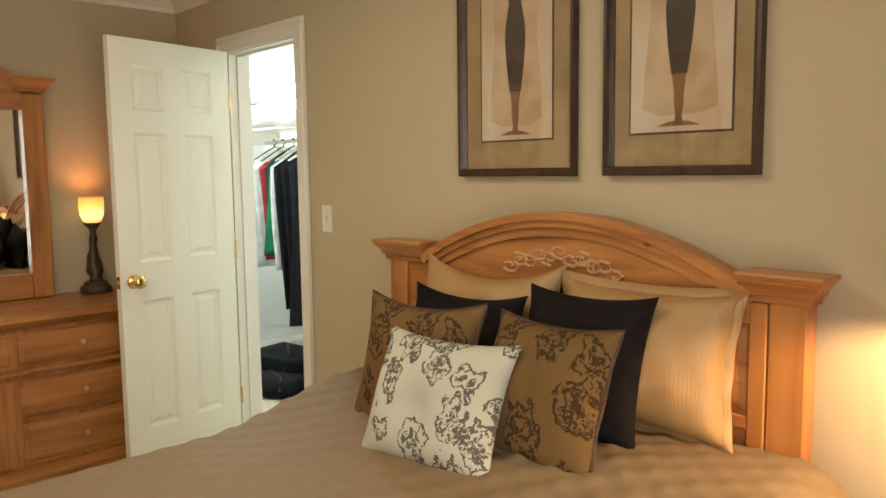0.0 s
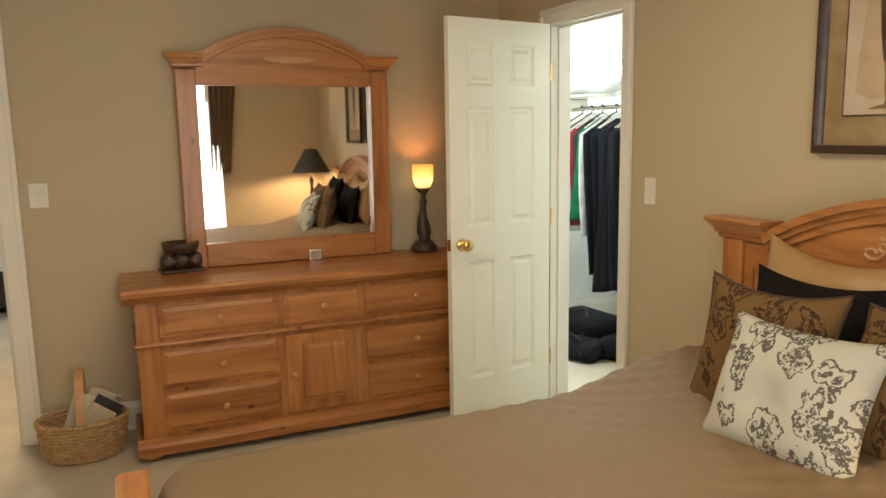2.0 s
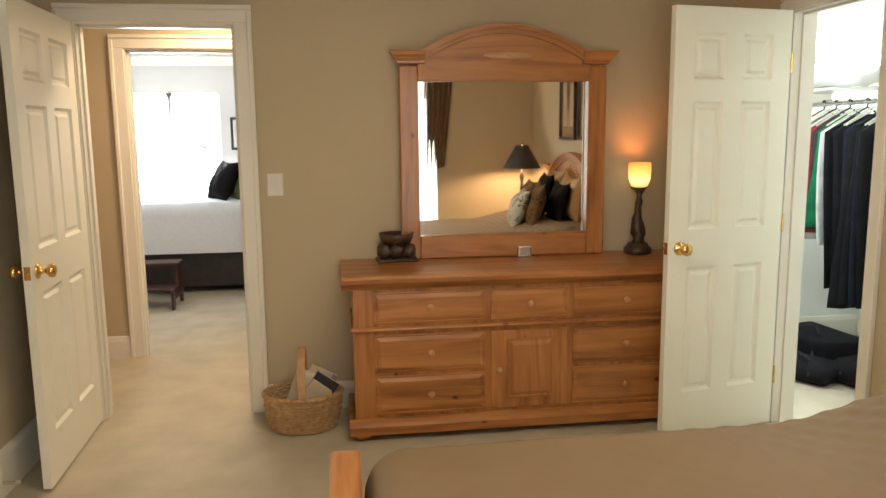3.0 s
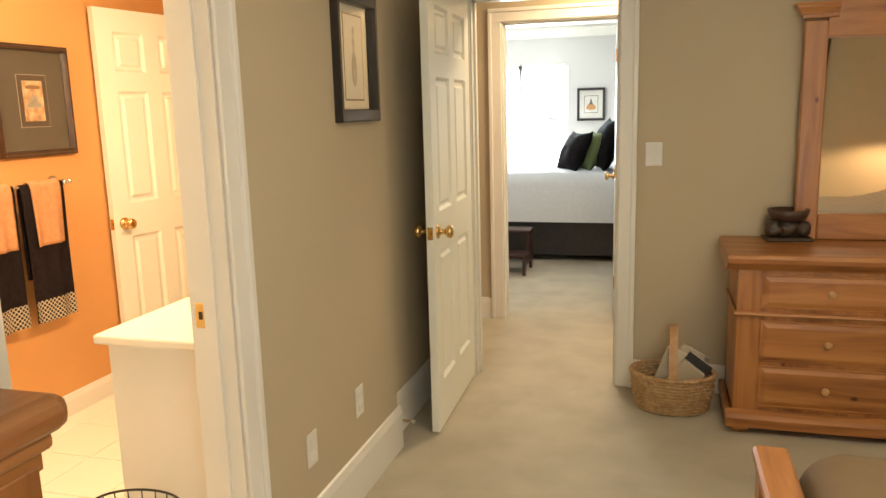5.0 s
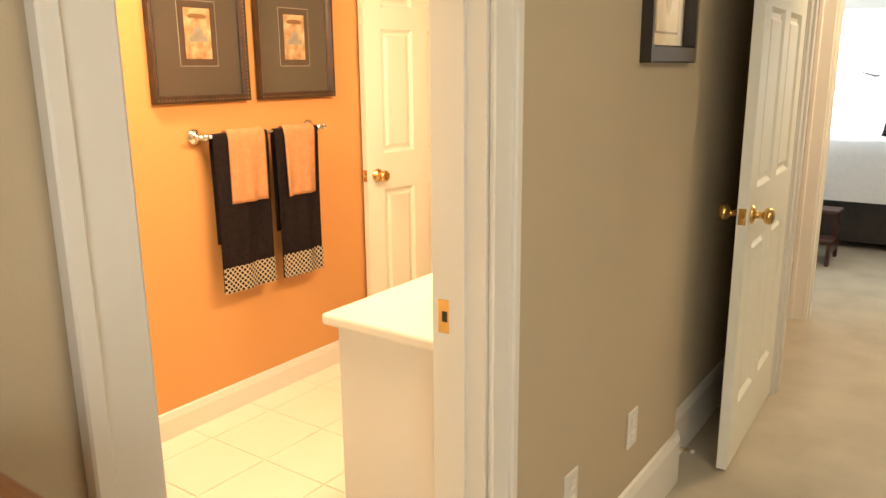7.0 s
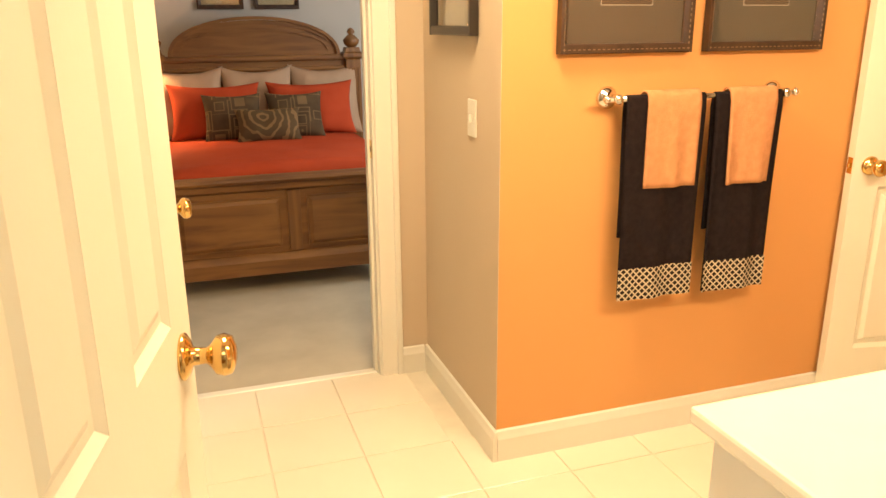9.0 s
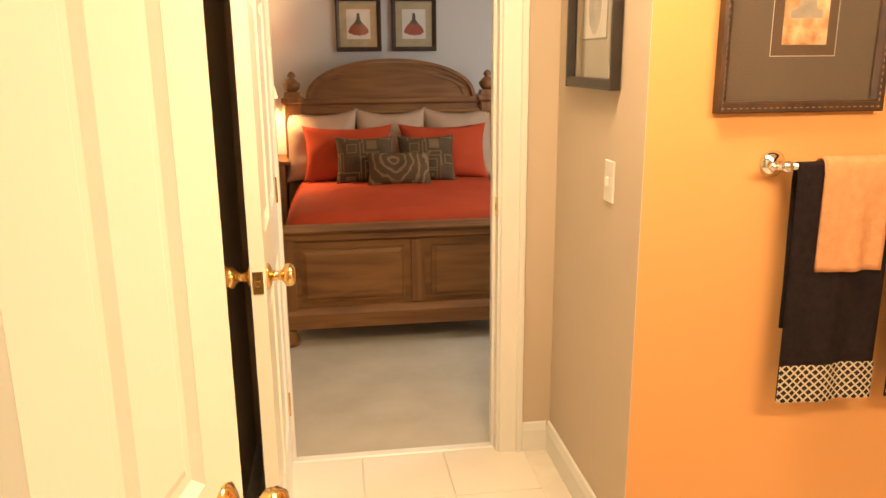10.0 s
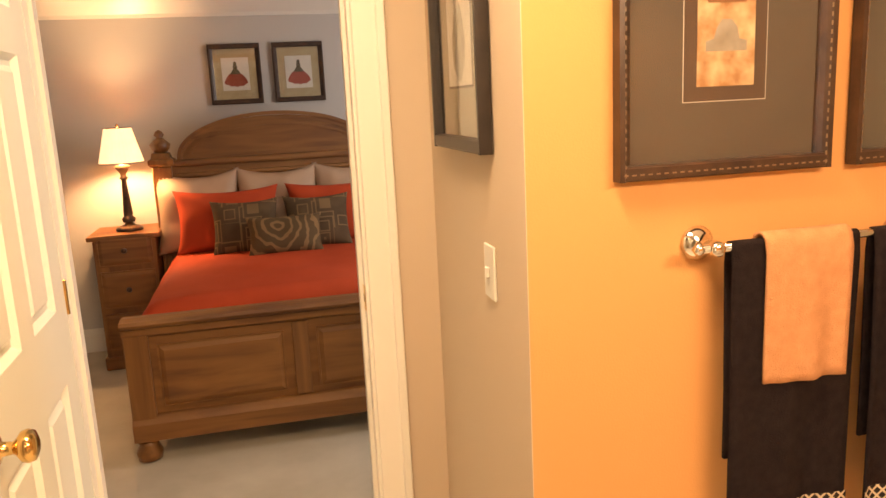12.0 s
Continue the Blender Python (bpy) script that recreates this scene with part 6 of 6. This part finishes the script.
# closet
sh = thing("closet_shelf", pose(0, 0, 0), "white closet shelf with hanging rod", "shelf")
part("board", bx((-3.595, 3.70, 1.70), (-0.905, 4.05, 1.718), 0.002), "trim", sh)
part("rod", tube([(-3.595, 3.88, 1.63), (-0.905, 3.88, 1.63)], 0.014, 12), "chrome", sh, smooth=True)
for x in (-3.2, -2.1, -1.3):
    part("bracket", bx((x - 0.006, 3.70, 1.61), (x + 0.006, 4.0, 1.70), 0.002), "trim", sh)
for x, y, z, sd in ((-3.05, 3.70, 1.72, 31), (-2.95, 3.70, 1.86, 32), (-2.60, 3.72, 1.72, 33)):
    p = thing("spare_pillow", pose(x, y + 0.16, z + 0.07, 90, 0, 12), "white spare bed pillow lying on the closet shelf", "pillow", "pillows on the closet shelf")
    part("cushion", cushion(0.62, 0.36, 0.15, 16, 0, sd), "whitecloth", p, smooth=True)


def garment(x, w, top, bottom, material, label, seed, hanger="white", thick=0.06):
    e = thing("garment", pose(x, 3.88, 1.63, 0, 0, 90 + (seed * 37 % 11 - 5)), label, "clothes", "clothes on the closet rod")
    part("hanger", tube([(-w * 0.4, 0, -0.13), (-0.03, 0, -0.045), (0, 0, -0.03), (0, 0, -0.005), (0.012, 0, 0.012), (0.0, 0, 0.022), (-0.012, 0, 0.012)], 0.005, 6), hanger, e)
    part("hanger_arm", tube([(w * 0.4, 0, -0.13), (0.03, 0, -0.045), (0, 0, -0.03)], 0.005, 6), hanger, e)
    bm = bmesh.new()
    n, m_ = 14, 16
    sides = []
    for s in (-1, 1):
        g = []
        for j in range(m_ + 1):
            v = j / m_
            row_ = []
            for i in range(n + 1):
                u = 2 * i / n - 1
                shoulder = -0.05 - 0.10 * abs(u) ** 1.2
                z = (top + shoulder) * (1 - v) + (bottom - 1.63) * v
                hw = w / 2 * (0.86 + 0.14 * math.sin(v * 2.2 + seed))
                d = thick * 0.5 * (1 - abs(u) ** 3) * (0.5 + 0.5 * v) + 0.012 * math.sin(u * 11 + seed + v * 2) * v
                row_.append(bm.verts.new((u * hw, s * max(0.003, thick * 0.3 * (1 - abs(u) ** 4)) + 0.012 * math.sin(u * 9 + seed) * v, z)))
            g.append(row_)
        sides.append(g)
        for j in range(m_):
            for i in range(n):
                bm.faces.new((g[j][i], g[j][i + 1], g[j + 1][i + 1], g[j + 1][i]))
    a, b = sides
    for j in range(m_):
        for i in (0, n):
            bm.faces.new((a[j][i], a[j + 1][i], b[j + 1][i], b[j][i]))
    for j in (0, m_):
        for i in range(n):
            bm.faces.new((a[j][i], a[j][i + 1], b[j][i + 1], b[j][i]))
    part("cloth", bm, material, e, smooth=True)


CL = {"white": (0.72, 0.74, 0.74), "red": (0.30, 0.03, 0.035), "charcoal": (0.045, 0.048, 0.052), "green": (0.012, 0.16, 0.075), "black": (0.014, 0.014, 0.018), "grey": (0.42, 0.41, 0.38), "navy": (0.016, 0.02, 0.035)}
for k, c in CL.items():
    M["c_" + k] = mat(k + " garment cloth", c, 0.85, tuple(v * 0.7 for v in c), 12, bump=0.3, bump_scale=260)
rack = [("white", 0.86, 0.95), ("white", 0.80, 0.90), ("white", 0.84, 0.93), ("red", 0.85, 0.95), ("charcoal", 0.88, 0.99), ("green", 0.90, 1.0), ("green", 0.92, 0.9), ("white", 0.80, 0.8), ("black", 0.55, 0.8), ("black", 0.50, 0.7), ("navy", 0.48, 0.7), ("black", 0.46, 0.7), ("black", 0.5, 0.6), ("navy", 0.5, 0.6), ("black", 0.5, 0.6), ("charcoal", 0.5, 0.6), ("black", 0.5, 0.6)]
for i, (c, b, w) in enumerate(rack):
    garment((-3.09, -3.055, -3.02, -2.975, -2.94, -2.895, -2.85, -2.80, -2.75, -2.70, -2.65, -2.60, -2.54, -2.48, -2.42, -2.36, -2.30)[i], 0.42 + 0.02 * (i % 3), -0.02, b, "c_" + c, c + " garment on a hanger in the closet", i, "white" if i % 3 else "c_charcoal")
for x, y, w, d, h, sd in ((-3.05, 3.90, 0.52, 0.34, 0.20, 1), (-2.50, 3.95, 0.46, 0.34, 0.15, 2), (-2.80, 3.62, 0.48, 0.26, 0.12, 3), (-2.12, 3.85, 0.4, 0.3, 0.15, 4)):
    g = thing("duffel_bag", pose(x, y, 0.0, 0, 0, sd * 9), "black soft luggage bag on the closet floor", "bag", "bags on the closet floor")
    bm = bx((-w / 2, -d / 2, 0.002), (w / 2, d / 2, h), 0.05, seg=3)
    for v in bm.verts:
        if v.co.z > 0.03:
            v.co += Vector((1, 1, 1)) * 0.02 * noise.noise(v.co * 9 + Vector((sd, 0, 0)))
    part("bag_body", bm, "c_black", g, smooth=True)
    part("strap", tube([(-w * 0.3, -d / 2 - 0.004, h * 0.5), (-w * 0.25, -d * 0.3, h + 0.015), (0, 0, h + 0.03), (w * 0.25, -d * 0.3, h + 0.015), (w * 0.3, -d / 2 - 0.004, h * 0.5)], 0.008, 6), "c_charcoal", g)
